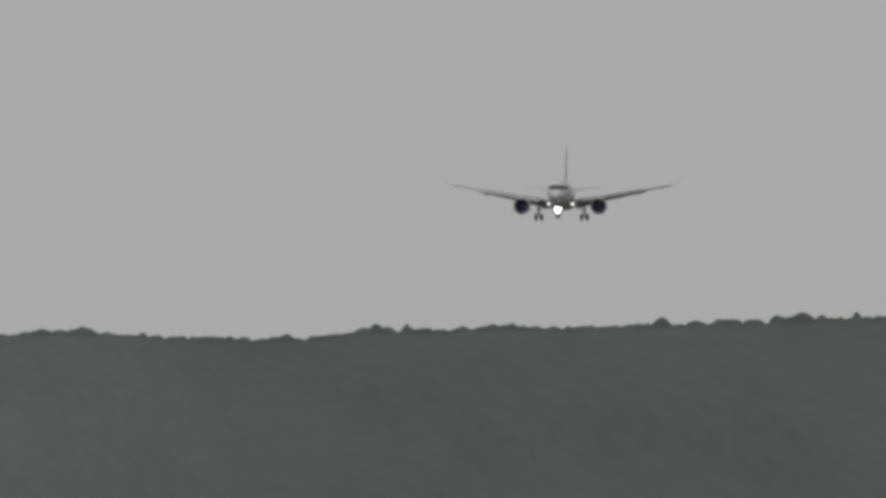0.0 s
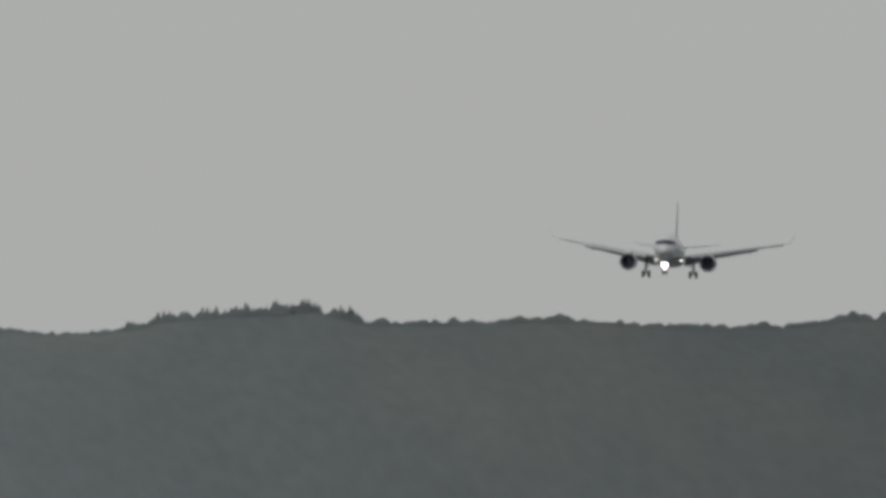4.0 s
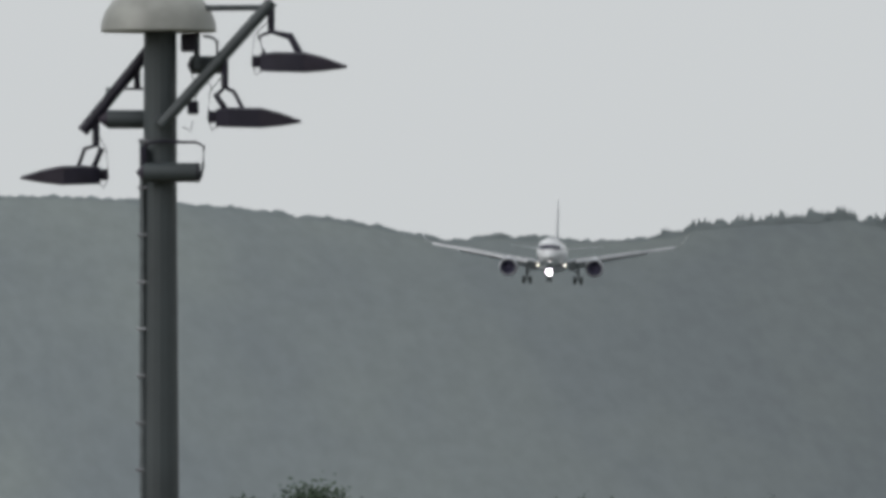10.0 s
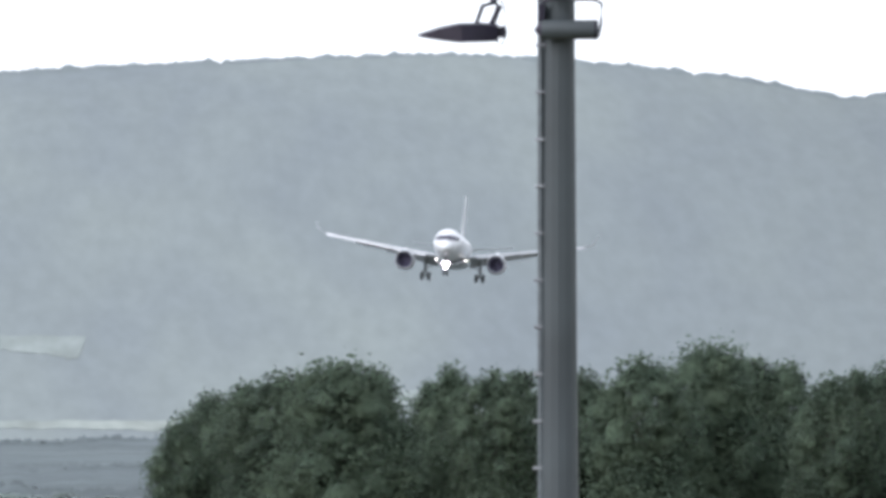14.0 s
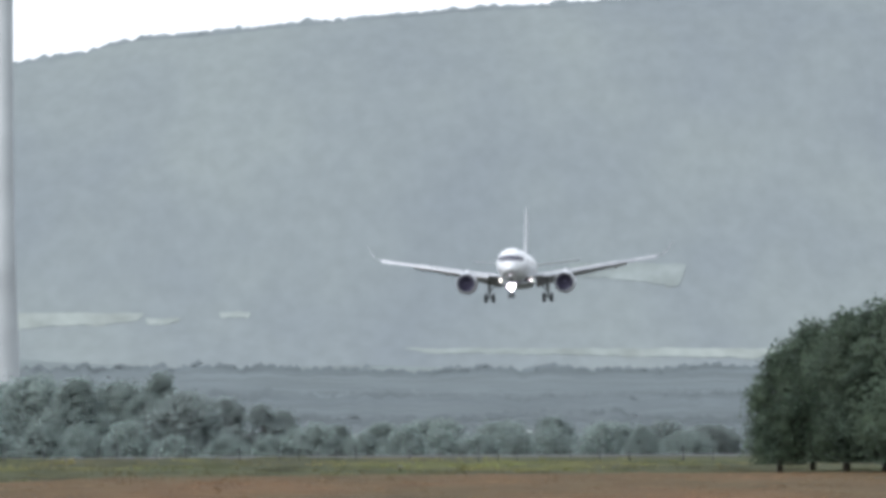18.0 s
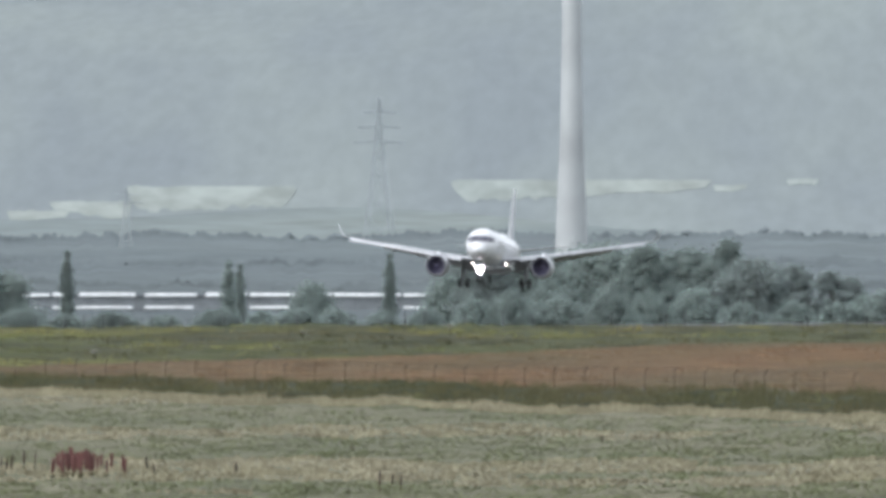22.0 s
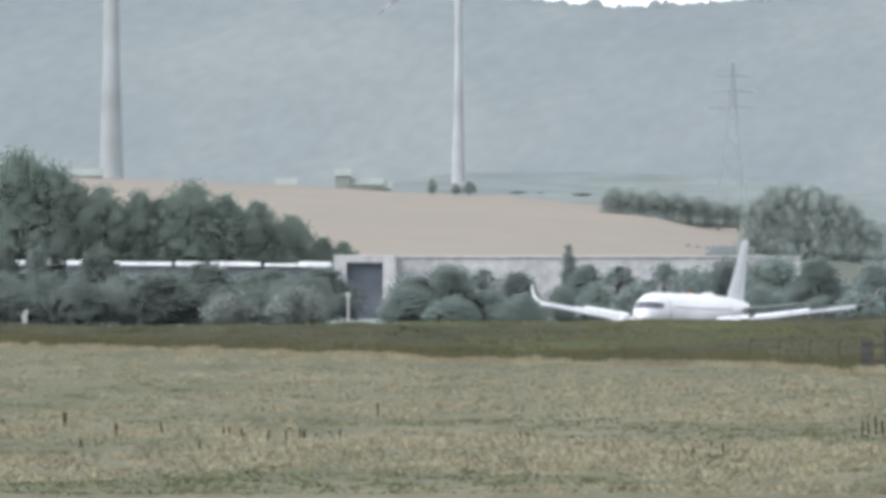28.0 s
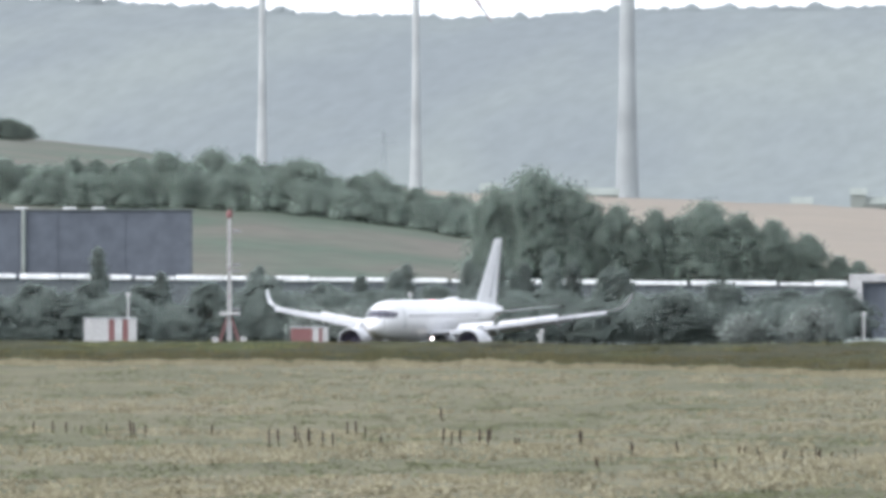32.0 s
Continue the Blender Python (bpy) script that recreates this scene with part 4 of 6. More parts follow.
def near_trees():
    g = Grove(NEAR_LEAF, "large dark green broadleaf tree beside the brown field", "row of large trees",
              {"a": (11, 15, 17, 46, 13750, 0.24, "full", 0.45), "b": (12, 15, 15, 42, 11250, 0.24, "full", 0.45), "c": (13, 15, 13, 36, 9375, 0.24, "full", 0.45), "d": (14, 15, 11, 26, 6500, 0.23, "open", 0.45)})
    rows = [  # kind, bearing, top above eye level, width in metres
        ("a", 1105, 140, 15), ("b", 1010, 120, 13), ("c", 940, 102, 10), ("b", 880, 84, 9), ("c", 822, 36, 7), ("c", 1172, 128, 8),
        ("c", 1305, 132, 8), ("d", 1265, 108, 6), ("b", 1375, 122, 9), ("d", 1425, 126, 7), ("b", 1535, 122, 10), ("c", 1480, 100, 9), ("b", 1640, 146, 11), ("a", 1760, 170, 13), ("d", 1840, 148, 8),
        ("b", 1895, 136, 9), ("c", 1975, 114, 9), ("d", 2020, 128, 7), ("b", 2080, 136, 10), ("c", 2150, 122, 9), ("a", 2250, 138, 13), ("b", 2350, 128, 11), ("c", 2440, 120, 11), ("a", 2560, 135, 15), ("b", 2700, 130, 14)]
    rng = random.Random(3)
    for i, (k, u, top, w) in enumerate(rows):
        g.plant(k, u, 1950 + 14 * (i % 4), top, w * 1.3, 0.8, rng.uniform(0, 360))


near_trees()


def valley_trees():
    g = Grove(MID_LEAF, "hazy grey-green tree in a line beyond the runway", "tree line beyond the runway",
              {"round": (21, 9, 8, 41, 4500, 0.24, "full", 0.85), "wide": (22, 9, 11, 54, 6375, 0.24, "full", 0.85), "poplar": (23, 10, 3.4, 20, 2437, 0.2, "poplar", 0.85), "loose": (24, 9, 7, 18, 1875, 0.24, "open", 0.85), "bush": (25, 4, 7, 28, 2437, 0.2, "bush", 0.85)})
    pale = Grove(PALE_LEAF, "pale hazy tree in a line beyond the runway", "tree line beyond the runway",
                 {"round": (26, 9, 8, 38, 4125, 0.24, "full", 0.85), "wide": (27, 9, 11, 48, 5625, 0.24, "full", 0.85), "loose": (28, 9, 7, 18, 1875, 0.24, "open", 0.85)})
    rng = random.Random(8)
    rows = [  # kind, bearing, top above eye level, width in metres
        ("wide", 700, -95, 12), ("round", 620, -88, 9), ("wide", 520, -92, 12), ("round", 420, -82, 10), ("wide", 330, -90, 12), ("wide", 210, -86, 13), ("round", 120, -92, 9), ("round", 40, -96, 8), ("bush", -30, -104, 8),
        ("loose", -95, -58, 9), ("round", -60, -70, 8), ("round", -160, -48, 10), ("wide", -230, -38, 13), ("loose", -300, -44, 10), ("round", -275, -5, 9), ("wide", -350, -22, 14), ("round", -420, -14, 11),
        ("wide", -500, -12, 15), ("round", -560, -24, 10), ("wide", -640, -36, 13), ("round", -700, -22, 11), ("bush", -770, -70, 9), ("wide", -740, -30, 10),
        ("poplar", -873, -26, 2.7), ("bush", -1010, -82, 9), ("poplar", -1158, -40, 2.9), ("poplar", -1138, -46, 2.3), ("poplar", -1444, -22, 2.8), ("wide", -1560, -62, 12),
        ("round", -1640, -40, 11), ("wide", -1720, -44, 13), ("round", -1790, -30, 10), ("wide", -1860, -25, 12), ("round", -1910, -30, 9), ("wide", -1960, -60, 10),
        ("poplar", -2044, -17, 3.0), ("bush", -2110, -70, 9), ("round", -2210, -62, 10), ("wide", -2290, -60, 12), ("wide", -2360, -62, 12), ("bush", -2430, -80, 8), ("loose", -2480, -68, 8), ("loose", -2560, -72, 8),
        ("poplar", -2650, -35, 3.2), ("round", -2620, -72, 8), ("round", -2740, -84, 8), ("loose", -2800, -78, 8), ("wide", -2860, -72, 10), ("bush", -2930, -92, 9),
    ]
    for i, (k, u, top, w) in enumerate(rows):
        d = 2420 + 45 * (i % 4)
        # these trees get the leaf colour with more haze in it
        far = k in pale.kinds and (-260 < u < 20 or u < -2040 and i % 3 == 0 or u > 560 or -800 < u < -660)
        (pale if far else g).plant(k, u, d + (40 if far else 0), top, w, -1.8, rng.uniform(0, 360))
    u = -2930.0
    while u < 720:                                     # undergrowth between them
        g.plant("bush", u, 2390 + rng.uniform(-15, 15), rng.uniform(-140, -126) if -1560 < u < -740 else rng.uniform(-118, -92) if u > -2000 else rng.uniform(-132, -106), rng.uniform(6, 10), -1.8, rng.uniform(0, 360), "hazy grey-green bush under the tree line")
        u += rng.uniform(55, 95)
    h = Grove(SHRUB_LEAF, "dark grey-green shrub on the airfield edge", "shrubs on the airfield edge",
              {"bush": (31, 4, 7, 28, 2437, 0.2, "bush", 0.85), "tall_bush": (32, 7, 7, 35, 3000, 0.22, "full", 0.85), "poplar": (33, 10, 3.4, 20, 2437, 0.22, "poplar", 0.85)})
    for i in range(58):
        u = -2980 - i * 34 + rng.uniform(-14, 14)
        kind = "bush" if i % 3 else "tall_bush"
        if not -3075 < u < -2950:
            h.plant(kind, u, 2330 + 50 * (i % 4), -100 + rng.uniform(-16, 16) + (26 if kind == "tall_bush" else 0), rng.uniform(8, 13), -1.8, rng.uniform(0, 360))
    for u, top in ((-3595, -14), (-3690, -10), (-3740, -30), (-4395, -6), (-4110, -40), (-3490, -40), (-3850, -36), (-3555, -30), (-3640, -34), (-4284, -50), (-3930, -56)):
        h.plant("poplar", u, 2500, top, 4.4, -1.8, rng.uniform(0, 360))
    for u, top, w in ((-3870, -48, 5), (-3712, -45, 8), (-3590, -40, 5), (-3470, -46, 7), (-4119, -50, 4.5), (-3500, -52, 5), (-3660, -50, 5)):
        h.plant("tall_bush", u, 2450, top, w, -1.8, rng.uniform(0, 360))
    for u, top, w in ((-2860, -80, 7), (-2910, -92, 6)):
        h.plant("tall_bush", u, 2400, top, w, -1.8, rng.uniform(0, 360))
    s = Grove(SILVER_LEAF, "silvery shrub on the airfield edge", "silvery shrubs", {"bush": (35, 4, 7, 28, 2812, 0.2, "bush", 0.8)})
    for u, w in ((-3130, 9), (-3250, 8), (-3790, 9), (-3860, 8), (-3960, 9), (-4010, 8)):
        s.plant("bush", u, 2290, -118 + rng.uniform(-10, 10), w, -1.8, rng.uniform(0, 360))


valley_trees()


def hill_trees():
    """Hedges and copses on the low rises behind the airfield."""
    rng = random.Random(17)
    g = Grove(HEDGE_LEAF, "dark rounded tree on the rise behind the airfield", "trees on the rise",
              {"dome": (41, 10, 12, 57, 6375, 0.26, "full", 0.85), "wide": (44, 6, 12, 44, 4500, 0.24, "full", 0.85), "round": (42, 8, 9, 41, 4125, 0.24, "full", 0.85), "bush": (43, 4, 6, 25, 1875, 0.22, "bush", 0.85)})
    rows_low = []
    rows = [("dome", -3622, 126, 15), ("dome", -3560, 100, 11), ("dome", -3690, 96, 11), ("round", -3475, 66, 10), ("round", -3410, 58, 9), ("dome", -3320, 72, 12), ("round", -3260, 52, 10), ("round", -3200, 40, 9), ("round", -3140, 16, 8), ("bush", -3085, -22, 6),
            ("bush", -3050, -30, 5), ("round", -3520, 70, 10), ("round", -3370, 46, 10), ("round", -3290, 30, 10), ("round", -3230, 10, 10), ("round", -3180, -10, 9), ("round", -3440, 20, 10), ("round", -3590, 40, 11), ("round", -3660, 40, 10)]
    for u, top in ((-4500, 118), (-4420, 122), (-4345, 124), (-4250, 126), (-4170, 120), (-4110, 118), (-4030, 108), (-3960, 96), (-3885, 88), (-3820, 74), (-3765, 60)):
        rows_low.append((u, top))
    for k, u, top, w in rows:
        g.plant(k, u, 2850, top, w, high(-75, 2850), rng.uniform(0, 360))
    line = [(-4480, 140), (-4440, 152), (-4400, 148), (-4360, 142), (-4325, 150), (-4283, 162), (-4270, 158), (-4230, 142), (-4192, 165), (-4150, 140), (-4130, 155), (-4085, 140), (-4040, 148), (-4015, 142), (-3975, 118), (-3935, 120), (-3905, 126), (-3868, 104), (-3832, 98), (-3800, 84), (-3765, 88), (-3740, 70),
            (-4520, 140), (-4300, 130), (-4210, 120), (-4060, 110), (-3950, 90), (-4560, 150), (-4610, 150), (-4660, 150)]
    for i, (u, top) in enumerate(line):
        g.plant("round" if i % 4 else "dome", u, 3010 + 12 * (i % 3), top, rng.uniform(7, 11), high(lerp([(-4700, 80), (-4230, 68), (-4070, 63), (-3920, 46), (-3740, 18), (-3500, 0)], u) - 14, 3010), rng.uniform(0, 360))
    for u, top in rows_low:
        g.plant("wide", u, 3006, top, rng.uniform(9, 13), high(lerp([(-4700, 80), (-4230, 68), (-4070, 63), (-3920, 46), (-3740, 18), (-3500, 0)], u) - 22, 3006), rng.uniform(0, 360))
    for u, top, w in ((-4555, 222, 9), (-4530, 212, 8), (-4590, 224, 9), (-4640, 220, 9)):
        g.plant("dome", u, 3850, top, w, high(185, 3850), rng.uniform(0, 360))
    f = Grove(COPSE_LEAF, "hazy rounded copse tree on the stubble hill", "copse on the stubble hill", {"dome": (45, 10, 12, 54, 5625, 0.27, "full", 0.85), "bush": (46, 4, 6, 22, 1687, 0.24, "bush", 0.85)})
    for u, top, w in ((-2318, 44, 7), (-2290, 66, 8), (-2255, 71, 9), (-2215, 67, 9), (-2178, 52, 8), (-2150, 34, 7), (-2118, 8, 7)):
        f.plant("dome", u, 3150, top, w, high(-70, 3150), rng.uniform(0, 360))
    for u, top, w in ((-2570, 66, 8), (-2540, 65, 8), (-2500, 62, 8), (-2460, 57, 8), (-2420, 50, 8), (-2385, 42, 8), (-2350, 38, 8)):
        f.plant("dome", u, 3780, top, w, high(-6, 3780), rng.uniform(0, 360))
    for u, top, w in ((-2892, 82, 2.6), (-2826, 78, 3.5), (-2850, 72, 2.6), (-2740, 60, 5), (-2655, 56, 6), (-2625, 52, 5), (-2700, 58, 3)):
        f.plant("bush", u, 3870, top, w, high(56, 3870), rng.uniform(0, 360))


hill_trees()


# ---- rises, fields and woods between the airfield and the hill ----
def sheet(name, us, d0, d1, low, top, material, label, category, steps=7, bulge=0.0):
    m = Mesh()
    rows = []
    for u in us:
        a, b = high(lerp(low, u), d0), high(lerp(top, u), d1)
        rows.append([at(u, d0 + (d1 - d0) * s, a + (b - a) * s + bulge * math.sin(math.pi * s) + 0.5 * noise.noise((u * 0.01, s * 4, 2))) for s in (i / steps for i in range(steps + 1))] + [at(u, d1 + 60, b - 14)])
    m.loft(rows, closed=False, ends=False)
    return tagged(new(name, m.data(name, material)), label, category, kind="structure")


STUBBLE_TOP = [(-5400, 215), (-4570, 188), (-4320, 163), (-4200, 128), (-3830, 96), (-3520, 85), (-3300, 77), (-3100, 68), (-2900, 58), (-2700, 47), (-2500, 27), (-2400, 8), (-2350, -2), (-2250, -30), (-2000, -60)]
sheet("stubble_hill", list(np.linspace(-5400, -2000, 90)), 2820, 3900, [(-5400, -150), (-2000, -150)], STUBBLE_TOP, STUBBLE, "pale tan stubble field on a low hill", "field")
sheet("upper_meadow", list(np.linspace(-5400, -4180, 40)), 3060, 3880, [(-5400, 20), (-4180, 20)], [(-5400, 219), (-4570, 192), (-4320, 167), (-4200, 132), (-4180, 120)], MEADOW, "pale green meadow on the upper slope", "meadow")
sheet("green_rise", list(np.linspace(-5400, -3350, 60)), 2760, 3010, [(-5400, -155), (-3350, -155)], [(-5400, 90), (-4700, 80), (-4230, 68), (-4070, 63), (-3920, 43), (-3740, 18), (-3500, -8), (-3350, -40)], MEADOW, "green meadow slope behind the sheds", "meadow")
sheet("grass_bank", list(np.linspace(-2460, -1900, 20)), 2950, 3060, [(-2460, -140), (-1900, -140)], [(-2460, -62), (-2360, -48), (-2200, -62), (-2060, -78), (-1900, -104)], MEADOW, "grey-green grass bank", "bank")


def valley_woods():
    """Belts of close woodland, one behind the other, up to the foot of the hill: a dense heart with leaf bunches all over it."""
    rng = random.Random(29)
    clumps = [leaf_clump(rng) for _ in range(8)]
    for k, (d, top) in enumerate(((2950, -78), (3480, -38), (4120, 8))):
        floor, first = lerp([(2700, -2.0), (3300, 0.0), (4150, 6.0)], d), -2900.0 if d > 3400 else -2050.0
        crest = lambda u: top + 13 * noise.noise((u * 0.0035, k * 3.1, 4)) + 8 * noise.noise((u * 0.018, k, 7)) + 8 * noise.noise((u * 0.05, k, 2))
        rows = [[at(u, d - 620, floor - 1.5), at(u, d - 240, floor * 0.55 + high(crest(u), d) * 0.45), at(u, d - 10, high(crest(u) - 6, d)), at(u, d + 14, high(crest(u) - 4, d)), at(u, d + 30, floor - 0.5)] for u in np.arange(first, 4900, 9)]
        heart = Mesh().loft(rows[::-1], closed=False, ends=False)
        verts, faces, o = [np.array(heart.v)], list(heart.f), len(heart.v)
        for _ in range(3600):
            u, q = rng.uniform(first, 4900), rng.uniform(0.82, 1.0)
            near = d - 60 + 60 * q + rng.uniform(-6, 6)
            x, y, _ = at(u, near)
            z = floor + (high(crest(u) - rng.uniform(0, 6), d) - floor) * q ** 0.8
            v, f = clumps[rng.randrange(8)]
            verts.append(v * (rng.uniform(0.6, 1.1), 0.8, rng.uniform(0.4, 0.8)) + (x, y, z))
            faces += [tuple(i + o for i in t) for t in f]
            o += len(v)
        data = bpy.data.meshes.new("valley_woodland")
        data.from_pydata(np.concatenate(verts).tolist(), [], faces)
        # farther belts get the colour with more haze in it
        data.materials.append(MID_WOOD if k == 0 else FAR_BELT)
        data.shade_smooth()
        soften(data, np.tile((0.0, -0.35, 0.93), (len(data.vertices), 1)), 0.95)
        tagged(new("valley_woodland", data), "hazy belt of woodland on the valley floor", "woodland", kind="stuff")


valley_woods()


# ---- the floodlight mast by the viewpoint ----
def build_mast():
    d = 180.0
    m = group_of("floodlight_mast", "grey steel floodlight mast with a pale domed cap and sloping arms", "lamp post", m=pose(*at(1492, d, 0), 0, 0, -math.degrees(1492 * TICK)))
    k = TICK * d
    X = lambda a: (a - 142) * k                       # across, from the pole's axis
    Z = lambda b: EYE[2] + (1065 - b) * k             # up
    pole = part("pole", Mesh().turned([(0.0, 0.255), (0.05, 0.255), (4.0, 0.222), (Z(882), 0.167), (Z(370), 0.148), (Z(85), 0.145), (Z(60), 0.145)], 16), MAST_PAINT, m, smooth=False)
    part("base_plate", Mesh().turned([(0, 0.42), (0.04, 0.42), (0.05, 0.3)], 16), MAST_PAINT, m)
    for lo, hi in (((-0.262, -0.09, 0.3), (-0.2, 0.0, 4.0)), ((-0.215, -0.09, 4.01), (-0.165, 0.0, 8.0)), ((-0.183, -0.09, 8.01), (-0.142, 0.0, Z(272)))):
        part("conduit", Mesh().box(lo, hi, 0.008), DUCT, m, "pale cable duct clipped to the pole")
    z = Z(272) - 0.02
    for i in range(28):
        r = 0.148 + (13.5 - z) * 0.0079
        if z < 0.6:
            break
        part("clip", Mesh().box((-r - 0.05, -0.1, z - 0.014), (-r + 0.035, 0.02, z + 0.014), 0.004), STEEL, m)
        z -= 0.4165
    cap = [(Z(82), 0.0), (Z(82), 0.46), (Z(83), 0.505), (Z(80), 0.515)] + [(Z(80) + 0.385 * math.sin(a), 0.512 * math.cos(a) ** 0.75) for a in (0.2, 0.45, 0.7, 0.95, 1.2, 1.4)] + [(Z(80) + 0.39, 0.12), (Z(80) + 0.39, 0.0)]
    dome = part("cap", Mesh().turned([(s, max(r, 0.001)) for s, r in cap], 40, "z", (-0.015, 0, 0)), DOME, m, "pale domed cap")
    part("cap_light", Mesh().turned([(Z(2), 0.14), (Z(-3), 0.14), (Z(-4), 0.09), (Z(-22), 0.09), (Z(-30), 0.03)], 16, "z", (X(186), 0, 0)), ARM_PAINT, dome, "small dark lamp on the cap")
    # the two sloping arms, with a strut to the cap
    for name, a, b, y in (("arm", (340, 30), (143, 250), -0.28), ("arm", (150, 78), (4, 258), 0.34)):
        p, q = Vector((X(a[0]), y, Z(a[1]))), Vector((X(b[0]), y, Z(b[1])))
        part(name, Mesh().tube([p, q], 0.054, 14), ARM_PAINT if y > 0 else MAST_PAINT, m)
    part("strut", Mesh().tube([(X(180), -0.1, Z(41)), (X(332), -0.26, Z(41))], 0.028, 10), MAST_PAINT, m)
    part("cross_bar", Mesh().tube([(X(143), -0.3, Z(245)), (X(143), 0.0, Z(235))], 0.05, 10), MAST_PAINT, m)
    part("rail", Mesh().box((X(201), -0.05, Z(150)), (X(212), 0.05, Z(84)), 0.005), MAST_PAINT, m)
    part("junction_box", Mesh().box((X(178), -0.1, Z(118)), (X(206), 0.1, Z(86)), 0.015), ARM_PAINT, m, "dark junction box under the cap")
    part("junction_box", Mesh().box((X(190), 0.05, Z(228)), (X(210), 0.2, Z(204)), 0.012), ARM_PAINT, m, "dark junction box on the pole")

    def floodlight(y, side, post, body, tip, arms):
        """post: x, top, foot; body: x from the back to the front edge, top and bottom; tip: end of the hood; side: 1 to the right."""
        f = group_of("floodlight", "", "")
        f.parent = m
        px, p0, p1 = post
        part("hanger", Mesh().tube([(X(px), y, Z(p0)), (X(px), y, Z(p1))], 0.032, 10), ARM_PAINT, f)
        for (x0, y0), (x1, y1), w in arms:
            part("yoke", Mesh().tube([(X(px), y, Z(p1)), (X(x0), y - 0.02, Z(y0)), (X(x1), y - 0.02, Z(y1))], [0.016, w, w], 8), ARM_PAINT, f)
        b0, bm, b1, top, bottom = body
        tx, tz = tip
        sec = lambda a, zt, zb, half: [(X(a), y - half, Z(zb)), (X(a), y + half, Z(zb)), (X(a), y + half * 1.0, Z(zt) - 0.02), (X(a), y + half * 0.7, Z(zt)), (X(a), y - half * 0.7, Z(zt)), (X(a), y - half, Z(zt) - 0.02)]
        part("housing", Mesh().loft([sec(b0, top + 3, bottom - 2, 0.1), sec(bm, top, bottom - 1, 0.2), sec(b1, top + 1, bottom, 0.22)]), ARM_PAINT, f)
        part("hood", Mesh().loft([sec(b1 - side * 1, top, bottom + 0.5, 0.222), sec((b1 + tx) / 2, (top + tz) / 2 - 3, (bottom + tz) / 2 + 2, 0.2), sec(tx, tz - 2.0, tz + 1.5, 0.17)]), HOOD, f, "dark tapering hood")
        part("ballast", Mesh().box((X(min(b0, b0 - side * 14)), y - 0.06, Z(bottom - 8)), (X(max(b0, b0 - side * 14)), y + 0.06, Z(top + 6)), 0.01), ARM_PAINT, f)
        c = Mesh().tube([(X(px + side * -3), y - 0.05, Z(p1 - 20)), (X(b0 - side * 10), y - 0.06, Z(p1 + 6)), (X(b0 - side * 14), y - 0.06, Z(top + 20)), (X(b0 - side * 6), y - 0.06, Z(bottom + 6)), (X(b0 + side * 4), y - 0.05, Z(bottom - 2))], 0.005, 6)
        part("cable", c, TYRE, f, "thin black cable")

    floodlight(-0.28, 1, (338, 34, 84), (318, 345, 396, 120, 155), (472, 146), (((316, 92), (326, 124), 0.018), ((372, 92), (388, 122), 0.034)))
    floodlight(-0.28, 1, (256, 130, 182), (240, 262, 318, 218, 253), (391, 243), (((241, 196), (257, 222), 0.03), ((272, 190), (288, 220), 0.018)))
    floodlight(0.34, -1, (28, 236, 282), (36, 8, -30, 318, 352), (-106, 340), (((8, 288), (-4, 322), 0.018), ((38, 288), (24, 322), 0.028)))

    def end_on(y, x0, x1, top, bottom, nose, bracket):
        """A floodlight seen from its back: a long housing with a pointed end and a bent bracket."""
        f = group_of("floodlight", "", "")
        f.parent = m
        zc, r = (Z(top) + Z(bottom)) / 2, (Z(top) - Z(bottom)) / 2
        part("housing", Mesh().turned([(X(x0), r * 0.97), (X(x0) + 0.02, r), (X(x1) - 0.03, r), (X(x1), r * 0.93)], 14, "x", (0, y, zc)), MAST_PAINT, f)
        part("hood", Mesh().turned([(X(nose), 0.01), (X(x0), r * 0.9)], 14, "x", (0, y, zc)), HOOD, f)
        part("rim", Mesh().turned([(X(x1) - 0.035, r * 1.05), (X(x1) - 0.02, r * 1.05)], 14, "x", (0, y, zc)), ARM_PAINT, f)
        part("bracket", Mesh().tube([(X(a), y, Z(b)) for a, b in bracket], 0.012, 8), ARM_PAINT, f)

    end_on(-0.24, 112, 213, 315, 350, 100, [(160, 279), (205, 279), (219, 286), (218, 320), (213, 344)])
    end_on(0.3, 48, 130, 219, 253, 31, [(47, 222), (47, 182), (112, 182)])
    end_on(0.3, 196, 256, 123, 156, 190, [(218, 88), (232, 90), (243, 98), (243, 124)])
    part("bracket_plate", Mesh().box((X(106), -0.22, Z(318)), (X(119), -0.1, Z(287)), 0.01), ARM_PAINT, m)
    part("bracket_bow", Mesh().tube([(X(112), -0.18, Z(288)), (X(122), -0.2, Z(280)), (X(142), -0.2, Z(277)), (X(176), -0.2, Z(278))], 0.014, 8), ARM_PAINT, m)
    part("hanger", Mesh().tube([(X(101), 0.34, Z(140)), (X(101), 0.34, Z(183))], 0.03, 10), ARM_PAINT, m)
    for pts in ([(205, 120), (196, 150), (208, 190), (196, 226)], [(182, 250), (196, 258), (200, 240)], [(232, 130), (226, 170), (236, 186)]):
        part("cable", Mesh().tube([(X(a), 0.1, Z(b)) for a, b in pts], 0.005, 6), TYRE, m)
    for e in m.children:
        for key in ("label", "category"):
            if key in e and not e[key]:
                del e[key]


build_mast()


